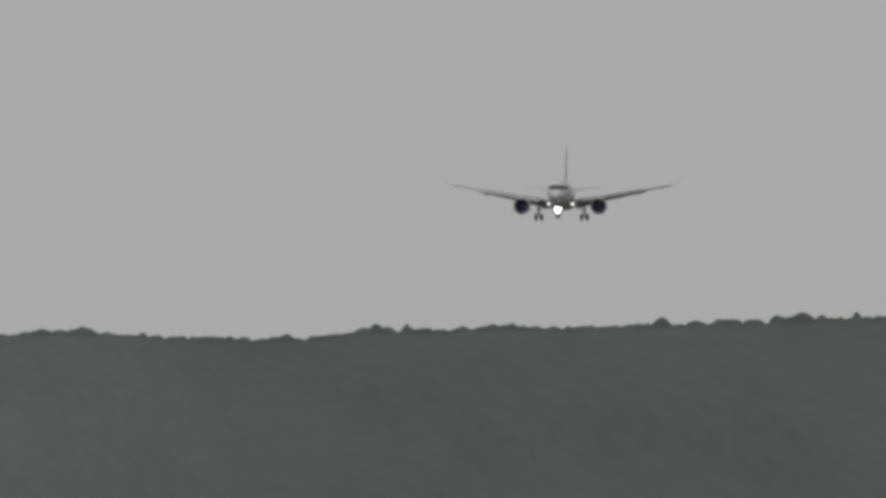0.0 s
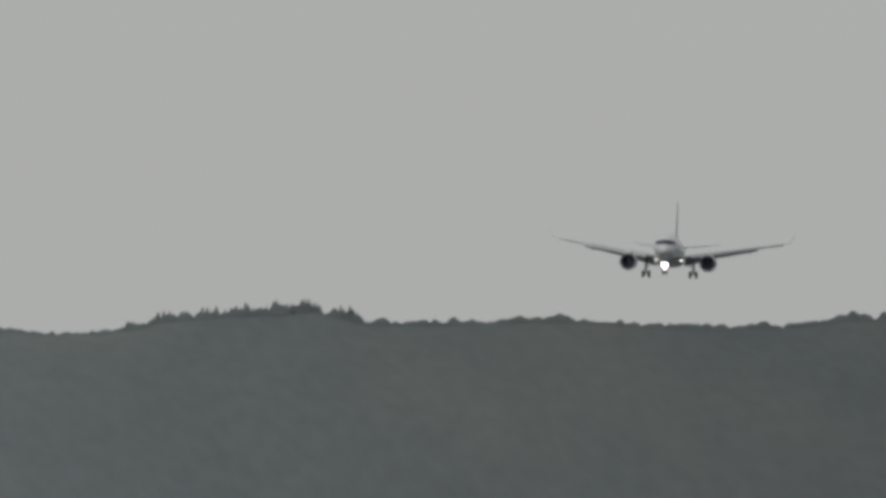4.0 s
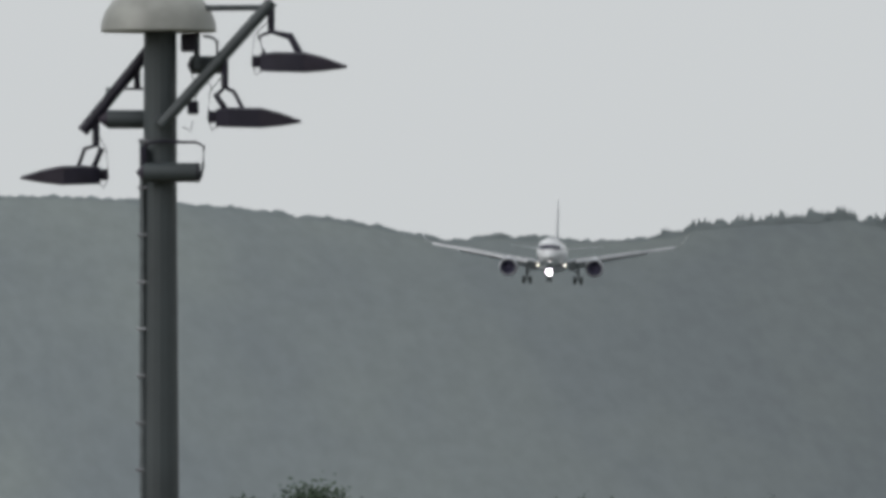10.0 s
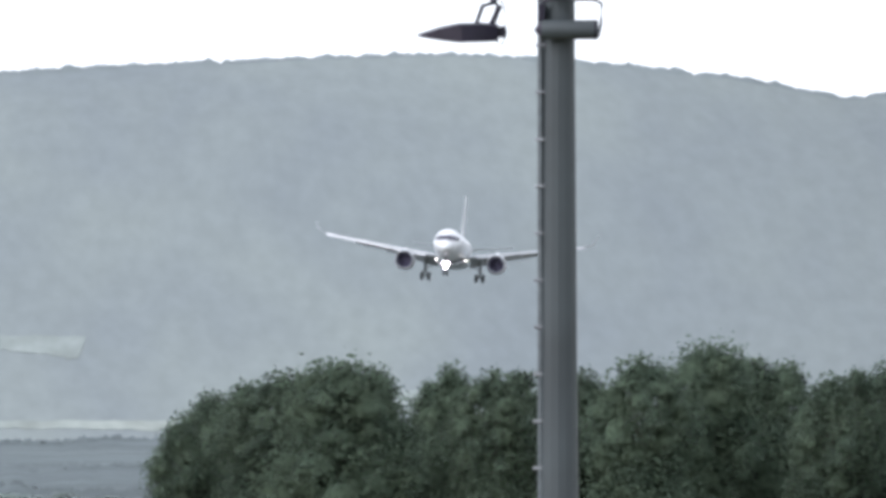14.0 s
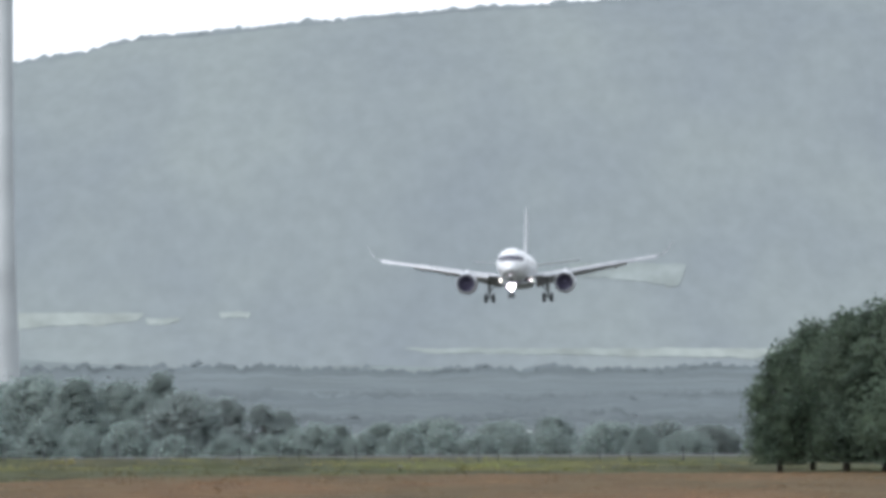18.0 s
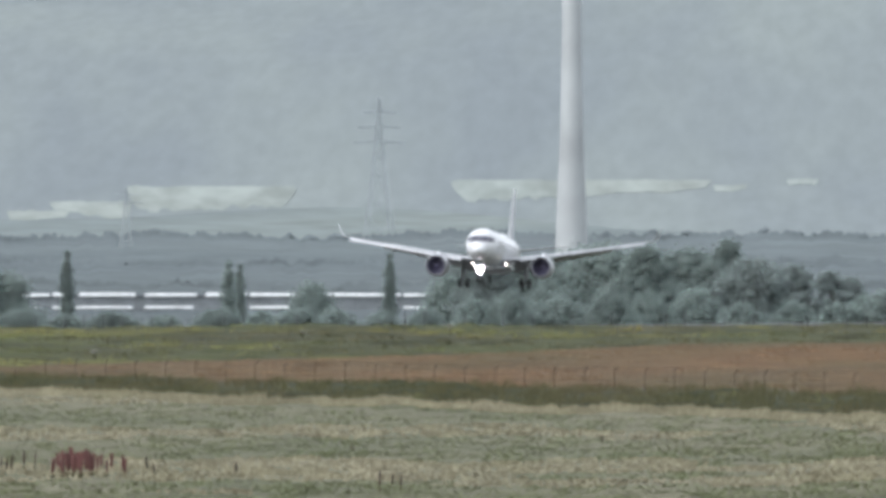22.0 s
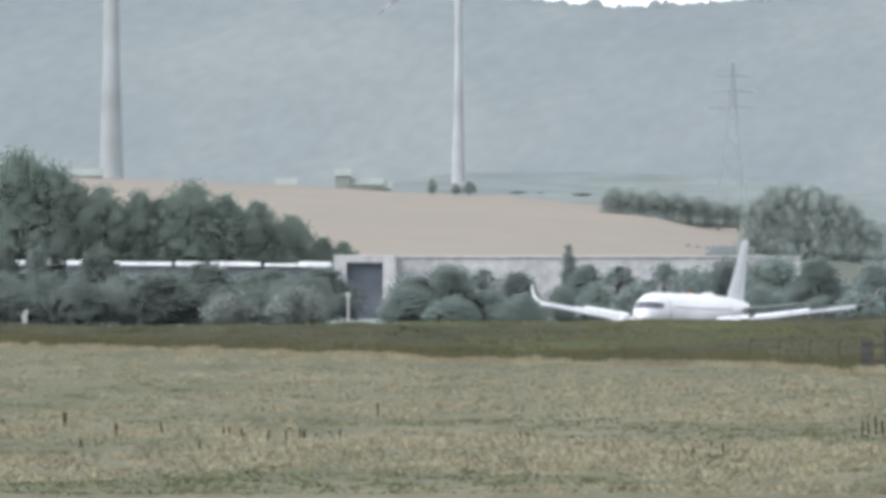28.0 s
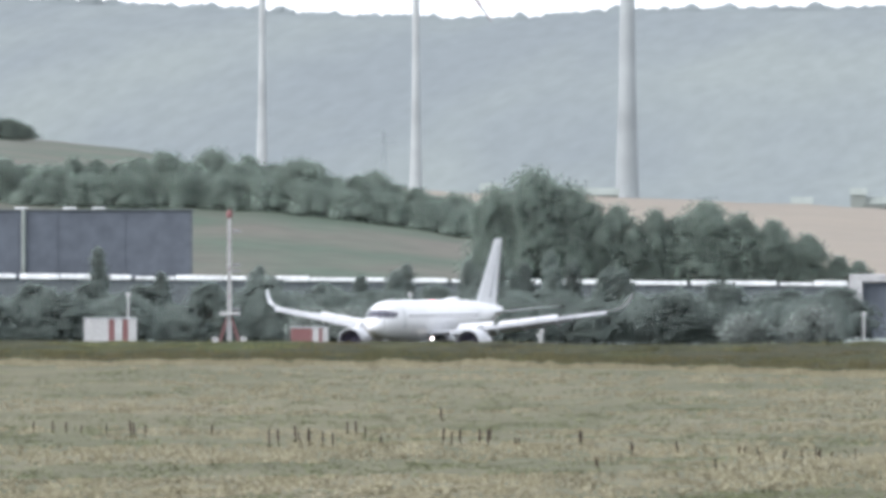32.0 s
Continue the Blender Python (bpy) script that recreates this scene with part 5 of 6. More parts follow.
# ---- sheds and halls behind the airfield ----
def hall(name, u0, u1, d, top_v, base_z, depth, wall, label, bays, roof=None, fall=0.0):
    """A long building facing the viewpoint, wall panels between posts, and a roof slab."""
    a, b = Vector(at(u0, d, 0)), Vector(at(u1, d, 0))
    along = (b - a).normalized()
    t = group_of(name, label, "building")
    t.matrix_basis = Matrix.Translation((a.x, a.y, base_z)) @ Matrix.Rotation(math.atan2(along.y, along.x), 4, "Z") @ Matrix.Rotation(math.atan2(fall, (b - a).length), 4, "Y")
    length, height = (b - a).length, high(top_v, d) - base_z
    part("wall", Mesh().box((0, 0, 0), (length, depth, height - 0.05), 0.1), wall, t)
    for i in range(bays + 1):
        x = (length - 0.25) * i / bays
        part("wall_post", Mesh().box((x, -0.08, 0), (x + 0.25, -0.002, height - 0.1), 0.03), wall, t)
    part("roof", Mesh().box((-0.2, -0.25, height - 0.04), (length + 0.2, depth + 0.2, height + 0.16), 0.05), roof or DARK_WALL, t, "flat roof")
    return t, length, height


def build_halls():
    rng = random.Random(51)
    # dark warehouse
    t, L, H = hall("warehouse", -5300, -4228, 2740, 60, -2, 30, CLADDING, "large blue-grey warehouse below the green meadow", 9)
    part("corner_trim", Mesh().box((L - 0.3, -0.1, 0), (L + 0.02, -0.085, H), 0.005), DARK_WALL, t)
    for x in (L - 42, L - 24, L - 17.5, L - 13.6):
        part("roof_light", Mesh().box((x, -0.4, H + 0.18), (x + 1.8, 3.0, H + 0.42), 0.08), ROOFEDGE, t, "white roof light")
    part("downpipe", Mesh().tube([(L - 22.8, -0.3, 0), (L - 22.8, -0.3, H + 0.1)], 0.3, 10), FIELD, t, "pale vertical pipe")
    # long low shed with a white eaves line
    t, L, H = hall("low_shed", -5300, -3064, 2640, -53, -2, 24, DARK_WALL, "long low dark shed with a bright white roof edge", 30, fall=1.5)
    x = 0.0
    while x < L - 1:
        w = min(rng.uniform(2.0, 7.5), L - x)
        part("eaves_panel", Mesh().box((x, -0.5, H - 0.1 + rng.uniform(-0.05, 0.05)), (x + w - rng.choice((0.06, 0.1, 0.5)), 0.6, H + rng.uniform(0.35, 0.62)), 0.1), ROOFEDGE, t, "bright white eaves panel")
        x += w
    # concrete hall with its portal
    t, L, H = hall("concrete_hall", -2956, -2240, 2620, -57, -2, 26, CONCRETE, "long pale concrete hall beside the portal", 14, CONCRETE)
    g = group_of("portal", "white concrete portal frame with a dark gateway", "building")
    a, b = Vector(at(-3066, 2612, 0)), Vector(at(-2957, 2612, 0))
    way = (b - a).normalized()
    g.matrix_basis = Matrix.Translation((a.x, a.y, -2)) @ Matrix.Rotation(math.atan2(way.y, way.x), 4, "Z")
    W, H = (b - a).length, high(-53, 2612) + 2
    part("pillar", Mesh().box((0, 0, 0), (W * 0.21, 9, H), 0.06), CONCRETE, g)
    part("pillar", Mesh().box((W * 0.8, 0, 0), (W, 9, H), 0.06), CONCRETE, g)
    part("lintel", Mesh().box((W * 0.21 + 0.01, 0.003, H - 0.95), (W * 0.8 - 0.01, 9, H), 0.06), CONCRETE, g)
    part("gate", Mesh().box((W * 0.21 + 0.02, 1.2, 0), (W * 0.8 - 0.02, 1.5, H - 1.0), 0.03), CLADDING, g, "dark blue-grey gate")
    # hall with two white bands behind the poplars
    t, L, H = hall("banded_hall", -2120, -760, 2680, -101, -2, 24, HAZY_WALL, "low hall with two bright white bands behind the poplars", 24)
    x = 0.0
    while x < L - 1:
        w = min(rng.uniform(3.5, 9), L - x)
        part("eaves_panel", Mesh().box((x, -0.5, H - 0.15), (x + w - rng.choice((0.08, 0.4, 1.2)), 0.5, H + rng.uniform(0.25, 0.42)), 0.08), ROOFEDGE, t, "bright white eaves panel")
        if rng.random() < 0.75:
            part("lower_panel", Mesh().box((x, -0.6, H - 1.75), (x + w - rng.choice((0.08, 0.5, 1.6)), -0.3, H - rng.uniform(1.25, 1.4)), 0.08), ROOFEDGE, t, "white band panel")
        x += w
    for u0, u1, v in ((8, 82, -116), (340, 402, -108), (690, 730, -112)):
        t, L, H = hall("small_shed", u0, u1, 2690, v, -2, 10, HAZY_WALL, "small shed with a white roof among the trees", 2)
        part("eaves_panel", Mesh().box((0, -0.5, H - 0.15), (L, 0.5, H + 0.34), 0.08), ROOFEDGE, t, "bright white eaves panel")
    # far village roofs on the skyline of the stubble hill
    for u, v, w in ((-3515, 96, 9), (-3150, 80, 4), (-3010, 80, 7), (-3005, 74, 9), (-4330, 130, 5), (-3700, 104, 4), (-3050, 96, 3)):
        z = high(v - 14, 3960)
        c = group_of("far_house", "small far white house on the hill", "house", "far houses", pose(*at(u, 3960, z - 2), 0, 0, -math.degrees(u * TICK)))
        # white walls and roofs take the hazed field colour, for distance
        part("wall", Mesh().box((-w / 2, 0, 0), (w / 2, 5, 2.6), 0.1), FIELD, c)
        part("roof", Mesh().loft([[(-w / 2 - 0.2, -0.3, 2.6), (-w / 2 - 0.2, 5.3, 2.6), (-w / 2 - 0.2, 2.5, 4.0)], [(w / 2 + 0.2, -0.3, 2.6), (w / 2 + 0.2, 5.3, 2.6), (w / 2 + 0.2, 2.5, 4.0)]]), FIELD, c)


build_halls()


# ---- airfield equipment ----
def build_equipment():
    d = 2080.0
    z0 = -1.0
    k = TICK * d
    m = group_of("antenna_mast", "slender white mast with a red top and red-and-white foot", "mast", m=pose(*at(-4163, d, z0), 0, 0, 0))
    H = high(62, d) - z0
    lat = Mesh()
    for sx, sy in ((-0.17, -0.17), (0.17, -0.17), (0.17, 0.17), (-0.17, 0.17)):
        lat.tube([(sx, sy, 1.2), (sx * 0.55, sy * 0.55, H - 0.9)], 0.06, 6)
    part("pole", lat, WHITE, m)
    part("core", Mesh().tube([(0, 0, 0), (0, 0, H - 0.8)], [0.16, 0.09], 10), WHITE, m)
    for i in range(12):
        z = 1.8 + i * (H - 3.2) / 12
        part("rung", Mesh().box((-0.2, -0.2, z), (0.2, 0.2, z + 0.07), 0.02), RED if i % 3 == 1 else WHITE, m)
    part("red_top", Mesh().turned([(H - 0.95, 0.1), (H - 0.8, 0.3), (H - 0.35, 0.34), (H - 0.1, 0.2), (H, 0.05)], 12), RED, m, "red marker at the top")
    for v in (24, -36, -47, -114):
        z = high(v, d) - z0
        part("sensor_arm", Mesh().tube([(-0.1, 0, z), (0.75, 0, z)], 0.06, 8).box((0.5, -0.15, z - 0.1), (1.1, 0.15, z + 0.1), 0.03), STEEL, m)
    z = high(-120, d) - z0
    part("platform", Mesh().box((-0.95, -0.6, z - 0.3), (1.05, 0.6, z), 0.04), WHITE, m, "white platform")
    for s in (-1, 1):
        part("foot_strut", Mesh().tube([(0.15 * s, 0, z - 0.3), (1.25 * s, 0.2, 0.0)], 0.13, 8), RED, m, "red sloping foot strut")
        part("foot_box", Mesh().box((s * 1.45 - 0.3, -0.3, 0), (s * 1.45 + 0.3, 0.3, 1.5), 0.05), WHITE, m)
    for u0, u1, v, bands in ((-4420, -4327, -132, (0.0, 0.47, 0.58, 0.73, 0.84, 1.0)), (-4054, -3988, -148, (0.0, 0.0, 0.58, 0.75, 0.84, 1.0))):
        c = group_of("equipment_cabin", "low white equipment cabin with red bands", "cabin", "equipment cabins", pose(*at(u0, d, z0), 0, 0, -math.degrees(u0 * TICK)))
        w, h = (u1 - u0) * k, high(v, d) - z0
        for i in range(5):
            if bands[i + 1] - bands[i] > 0.01:
                part("panel", Mesh().box((w * bands[i], 0, 0.1), (w * bands[i + 1] - 0.01, 2.2, h), 0.05), WHITE if i % 2 == 0 else RED, c, "white panel" if i % 2 == 0 else "red panel")
        part("roof", Mesh().box((-0.05, -0.08, h), (w + 0.05, 2.3, h + 0.12), 0.03), BELLY, c)
        part("skid", Mesh().box((0.2, 0.1, 0), (w - 0.2, 2.0, 0.1)), STEEL, c)
    for u, v in ((-4342, -86), (-3843, -85), (-3614, -158), (-3610, -150), (-3040, -120)):
        p = group_of("marker_pole", "thin pale pole on the airfield edge", "pole", "marker poles", pose(*at(u, 2100, z0)))
        hh = high(v, 2100) - z0
        part("shaft", Mesh().tube([(0, 0, 0), (0, 0, hh)], [0.12, 0.09], 8), WHITE, p)
        part("head", Mesh().box((-0.22, -0.15, hh - 0.4), (0.22, 0.15, hh), 0.04), WHITE, p)


build_equipment()


def build_pylon(u, d, base_v, top_v, arms, steel, label):
    z0 = high(base_v, d) - 1
    H = high(top_v, d) - z0
    p = group_of("power_pylon", label, "pylon", "power pylons", pose(*at(u, d, z0), 0, 0, -math.degrees(u * TICK) + 12))
    w = lambda s: H * 0.09 * (1 - s) ** 1.3 + H * 0.008
    legs = Mesh()
    cuts = [0, 0.2, 0.38, 0.54, 0.68, 0.8, 0.9, 1.0]
    t = H * 0.0021
    for sx, sy in ((-1, -1), (1, -1), (1, 1), (-1, 1)):
        legs.tube([(sx * w(c), sy * w(c), H * c) for c in cuts], t * 1.5, 5)
    part("leg_frame", legs, steel, p)
    br = Mesh()
    for a, b in zip(cuts, cuts[1:]):
        for (x0, y0), (x1, y1) in (((-1, -1), (1, -1)), ((1, -1), (1, 1)), ((1, 1), (-1, 1)), ((-1, 1), (-1, -1))):
            br.tube([(x0 * w(a), y0 * w(a), H * a), (x1 * w(b), y1 * w(b), H * b)], t, 4)
            br.tube([(x1 * w(a), y1 * w(a), H * a), (x0 * w(b), y0 * w(b), H * b)], t, 4)
    tagged(part("bracing", br, steel, p), kind="stuff")
    for s, half in arms:
        part("crossarm", Mesh().tube([(-half, 0, H * s), (0, 0, H * s + half * 0.12), (half, 0, H * s)], t * 1.6, 5).tube([(-half, 0, H * s), (half, 0, H * s)], t * 1.4, 5), steel, p)


build_pylon(-2006, 3350, -60, 116, ((0.62, 4.6), (0.8, 1.6)), LATTICE, "lattice power pylon standing beyond the trees")
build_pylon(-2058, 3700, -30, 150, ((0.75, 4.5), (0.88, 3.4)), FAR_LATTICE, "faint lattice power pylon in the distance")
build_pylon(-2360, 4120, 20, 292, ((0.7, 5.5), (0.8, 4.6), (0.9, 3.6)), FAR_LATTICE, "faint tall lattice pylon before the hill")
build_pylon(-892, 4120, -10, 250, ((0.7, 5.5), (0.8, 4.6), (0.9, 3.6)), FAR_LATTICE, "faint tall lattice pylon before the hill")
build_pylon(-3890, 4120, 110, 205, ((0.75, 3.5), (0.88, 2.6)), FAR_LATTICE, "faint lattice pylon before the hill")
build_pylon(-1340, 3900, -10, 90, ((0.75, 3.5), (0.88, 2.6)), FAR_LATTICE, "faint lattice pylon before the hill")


# ---- grass, weeds and crop ----
def tuft(rng, blades, spread, width, seed_heads=False):
    v, f = [], []
    for _ in range(blades):
        a, s, h = rng.uniform(0, 6.28), rng.uniform(0.1, spread), rng.uniform(0.6, 1.0)
        x, y = rng.uniform(-0.5, 0.5), rng.uniform(-0.5, 0.5)
        w, t = width * rng.uniform(0.7, 1.3), rng.uniform(0, 3.14)
        tx, ty = x + s * math.cos(a), y + s * math.sin(a)
        o, top = len(v), 0.45 if seed_heads else 0.12
        ring = [(w * math.cos(t + q), w * math.sin(t + q)) for q in (0, 2.094, 4.189)]
        v += [(x + p, y + q, -0.05) for p, q in ring] + [(tx + p * top, ty + q * top, h) for p, q in ring]
        f += [(o, o + 1, o + 4, o + 3), (o + 1, o + 2, o + 5, o + 4), (o + 2, o, o + 3, o + 5), (o + 3, o + 4, o + 5)]
    return np.array(v), f


def tussock(rng, n=14):
    """A low rounded drift of matted grass with a soft uneven rim."""
    v, f = [], []
    rings = [(1.0, -0.06), (0.8, 0.3), (0.55, 0.7), (0.28, 0.94)]
    wave = [1 + 0.25 * math.sin(2 * j * 6.283 / n + rng.uniform(0, 6)) + rng.uniform(-0.1, 0.1) for j in range(n)]
    for r, z in rings:
        v += [(0.5 * r * wave[j] * math.cos(6.283 * j / n), 0.5 * r * wave[j] * math.sin(6.283 * j / n), z * rng.uniform(0.9, 1.1)) for j in range(n)]
    v.append((0, 0, 1.0))
    for i in range(3):
        f += [(i * n + j, i * n + (j + 1) % n, (i + 1) * n + (j + 1) % n, (i + 1) * n + j) for j in range(n)]
    f += [(3 * n + j, 3 * n + (j + 1) % n, 4 * n) for j in range(n)]
    return np.array(v), f


def ground_height(u, d):
    r = ground_rings(u)
    return float(np.interp(d, [p[0] for p in r], [p[1] for p in r])) + (0.12 * noise.noise((u * 0.01, d * 0.02, 0)) if 300 < d < 1650 else 0)


def sow():
    rng = random.Random(77)
    tufts = [tuft(rng, 8, 0.3, 0.045) for _ in range(5)] + [tuft(rng, 8, 0.26, 0.05, True) for _ in range(4)]
    drifts = [tussock(rng) for _ in range(6)]
    mats = {"dark": [], "brown": [], "weeds": [], "bright": []}
    stems = {"pale": [], "green": [], "dark": [], "brown": [], "weeds": [], "bright": []}
    edges = {}

    def rings(u):
        k = round(u / 35.0)
        if k not in edges:
            r = ground_rings(k * 35.0)
            dn, ds, db = (next(p[0] for p in r if p[2] == b) for b in (1, 2, 3))
            edges[k] = ([p[0] for p in r], [p[1] for p in r], dn, ds, db, [p for p in r if p[2] == 3][2][0])
        return edges[k]

    def ground_z(r, d):
        return float(np.interp(d, r[0], r[1]))

    def patch_at(x, y):
        """Streaks of dry and of green grass."""
        return 1.1 * noise.noise((x * 0.018, y * 0.011, 6)) + 0.7 * noise.noise((x * 0.05, y * 0.014, 0)) + 0.5 * noise.noise((x * 0.13, y * 0.03, 4)) + 0.3 * noise.noise((x * 0.3, y * 0.06, 8))

    for _ in range(16000):         # the near field
        u = rng.uniform(-4900, 1400)
        r = rings(u)
        d = EYE[2] / (TICK * rng.uniform(EYE[2] / (TICK * r[2]), 480))
        if d > r[2]:
            continue
        x, y, _ = at(u, d)
        p = patch_at(x, y) - 0.1 * (u > -2200)
        z, key = ground_z(r, d), "pale" if p + rng.uniform(-0.06, 0.06) > 0.0 else "green"
        if key == "pale":
            stems["pale"].append((x, y, z, rng.uniform(0.8, 1.6), rng.uniform(0.1, 0.22) * (1 + 0.7 * max(p, 0)), rng.uniform(0, 6), 5 + rng.randrange(4)))
        else:
            stems["green"].append((x, y, z, rng.uniform(0.8, 1.6), rng.uniform(0.06, 0.15), rng.uniform(0, 6), rng.randrange(9)))
    for _ in range(5200):          # rank strip at the field's edge
        u = rng.uniform(-4900, 1400)
        r = rings(u)
        d = r[2] + (r[3] - r[2]) * rng.random() ** 1.4
        q = 1 + 0.7 * noise.noise((u * 0.016, 5, 1)) + 0.4 * noise.noise((u * 0.05, d * 0.02, 1))
        stems["dark" if q > 0.75 else "weeds"].append((*at(u, d, ground_z(r, d)), rng.uniform(0.7, 1.5), rng.uniform(0.3, 0.75) * q, rng.uniform(0, 6), rng.randrange(5)))
        if rng.random() < 0.2:
            mats["dark"].append((*at(u, d, ground_z(r, d)), rng.uniform(1.5, 4.0), rng.uniform(0.1, 0.35), rng.uniform(0, 6), rng.randrange(6)))
    for _ in range(4200):          # pale fringe that leans over the rank strip
        u = rng.uniform(-4900, 1400)
        r = rings(u)
        d = r[2] - rng.uniform(0, 25)
        q = 1 + 0.8 * noise.noise((u * 0.012, 1, 1)) + 0.4 * noise.noise((u * 0.06, 2, 1))
        stems["pale"].append((*at(u, d, ground_z(r, d)), rng.uniform(0.6, 1.3), rng.uniform(0.2, 0.5) * q, rng.uniform(0, 6), 5 + rng.randrange(4)))
    for _ in range(9000):          # crop and weeds behind
        u = rng.uniform(-4900, 1700)
        r = rings(u)
        _, _, dn, ds, db, dc = r
        if db - ds > 25 and rng.random() < (db - ds) / (dc - ds):
            d = rng.uniform(ds, db)
            x, y, z = at(u, d, ground_z(r, d))
            if rng.random() < 0.25:
                mats["brown"].append((x, y, z, rng.uniform(2.0, 7.0), rng.uniform(0.05, 0.12), rng.uniform(0, 6), rng.randrange(6)))
            else:
                stems["brown"].append((x, y, z, rng.uniform(1.0, 2.0), rng.uniform(0.06, 0.14), rng.uniform(0, 6), rng.randrange(9)))
        else:
            d = db + (dc + 15 - db) * rng.random()
            x, y, z = at(u, d, ground_z(r, d))
            n = noise.noise((x * 0.03, y * 0.008, 9)) + 0.5 * noise.noise((x * 0.1, y * 0.03, 2)) - (0.22 if u < -2100 else -0.1)
            key = "bright" if n > 0.28 and u > -2300 else "weeds" if n > -0.12 else "dark"
            if rng.random() < 0.2:
                mats[key].append((x, y, z, rng.uniform(2.0, 7.0), rng.uniform(0.1, 0.3), rng.uniform(0, 6), rng.randrange(6)))
            else:
                stems[key].append((x, y, z, rng.uniform(1.0, 2.2), rng.uniform(0.1, 0.28) * (1 + 1.2 * (rng.random() < 0.06)), rng.uniform(0, 6), rng.randrange(9)))
    low = (("dark", DARK_GRASS, "matted rank dark grass"), ("brown", BROWN_CROP, "lodged brown crop"), ("weeds", GREEN_WEEDS, "low olive weeds"), ("bright", BRIGHT_MAT, "low yellow-green weeds"))
    for key, mat, label in low:
        scatter(key + "_drifts" if key != "weeds" else "weed_drifts", mats[key], drifts, mat, label + " in soft drifts on the ground", "grass", 0.9)
    for key, name, mat, label in (("pale", "dry_grass", PALE_TUFT, "dry pale seeding grass on the near field"), ("green", "green_grass", GREEN_TUFT, "short green grass among the dry stems"),
                                  ("dark", "rank_grass", DARK_TUFT, "rank dark grass along the field edge"), ("brown", "brown_crop", BROWN_TUFT, "ripe brown crop stems"),
                                  ("weeds", "weeds", WEED_TUFT, "olive weeds before the runway"), ("bright", "yellow_green_weeds", BRIGHT_TUFT, "yellow-green weeds before the runway")):
        scatter(name, stems[key], tufts, mat, label, "grass", 0.96)


BRIGHT_MAT = surf("matted_yellow_green_weeds", (0.092, 0.098, 0.03), (0.076, 0.072, 0.028), 0.06, 0.95, fine=4, stretch=(1, 0.1, 1), spec=0.1)
PALE_TUFT = surf("dry_grass_stems", (0.3985, 0.3655, 0.2527), (0.3402, 0.3149, 0.21), 0.17, 0.95, fine=3.5, stretch=(1, 0.11, 1), island=0.06, through_leaf=0.4, spec=0.1)
GREEN_TUFT = surf("green_grass_blades", (0.2107, 0.2254, 0.1299), (0.1617, 0.1834, 0.0954), 0.17, 0.95, fine=3.5, stretch=(1, 0.11, 1), island=0.06, through_leaf=0.4, spec=0.1)
DARK_TUFT = surf("rank_grass_blades", (0.114, 0.117, 0.059), (0.14, 0.127, 0.069), 0.08, 0.95, fine=4, stretch=(1, 0.12, 1), island=0.08, through_leaf=0.4, spec=0.1)
BROWN_TUFT = surf("brown_crop_stems", (0.284, 0.176, 0.101), (0.210, 0.155, 0.090), 0.05, 0.95, fine=4, stretch=(1, 0.1, 1), island=0.05, through_leaf=0.4, spec=0.1)
WEED_TUFT = surf("olive_weed_leaves", (0.18, 0.192, 0.084), (0.15, 0.143, 0.076), 0.06, 0.95, fine=4, stretch=(1, 0.1, 1), island=0.07, through_leaf=0.4, spec=0.1)
BRIGHT_TUFT = surf("yellow_green_weed_leaves", (0.263, 0.265, 0.095), (0.263, 0.235, 0.097), 0.06, 0.95, fine=4, stretch=(1, 0.1, 1), island=0.07, through_leaf=0.4, spec=0.1)
sow()


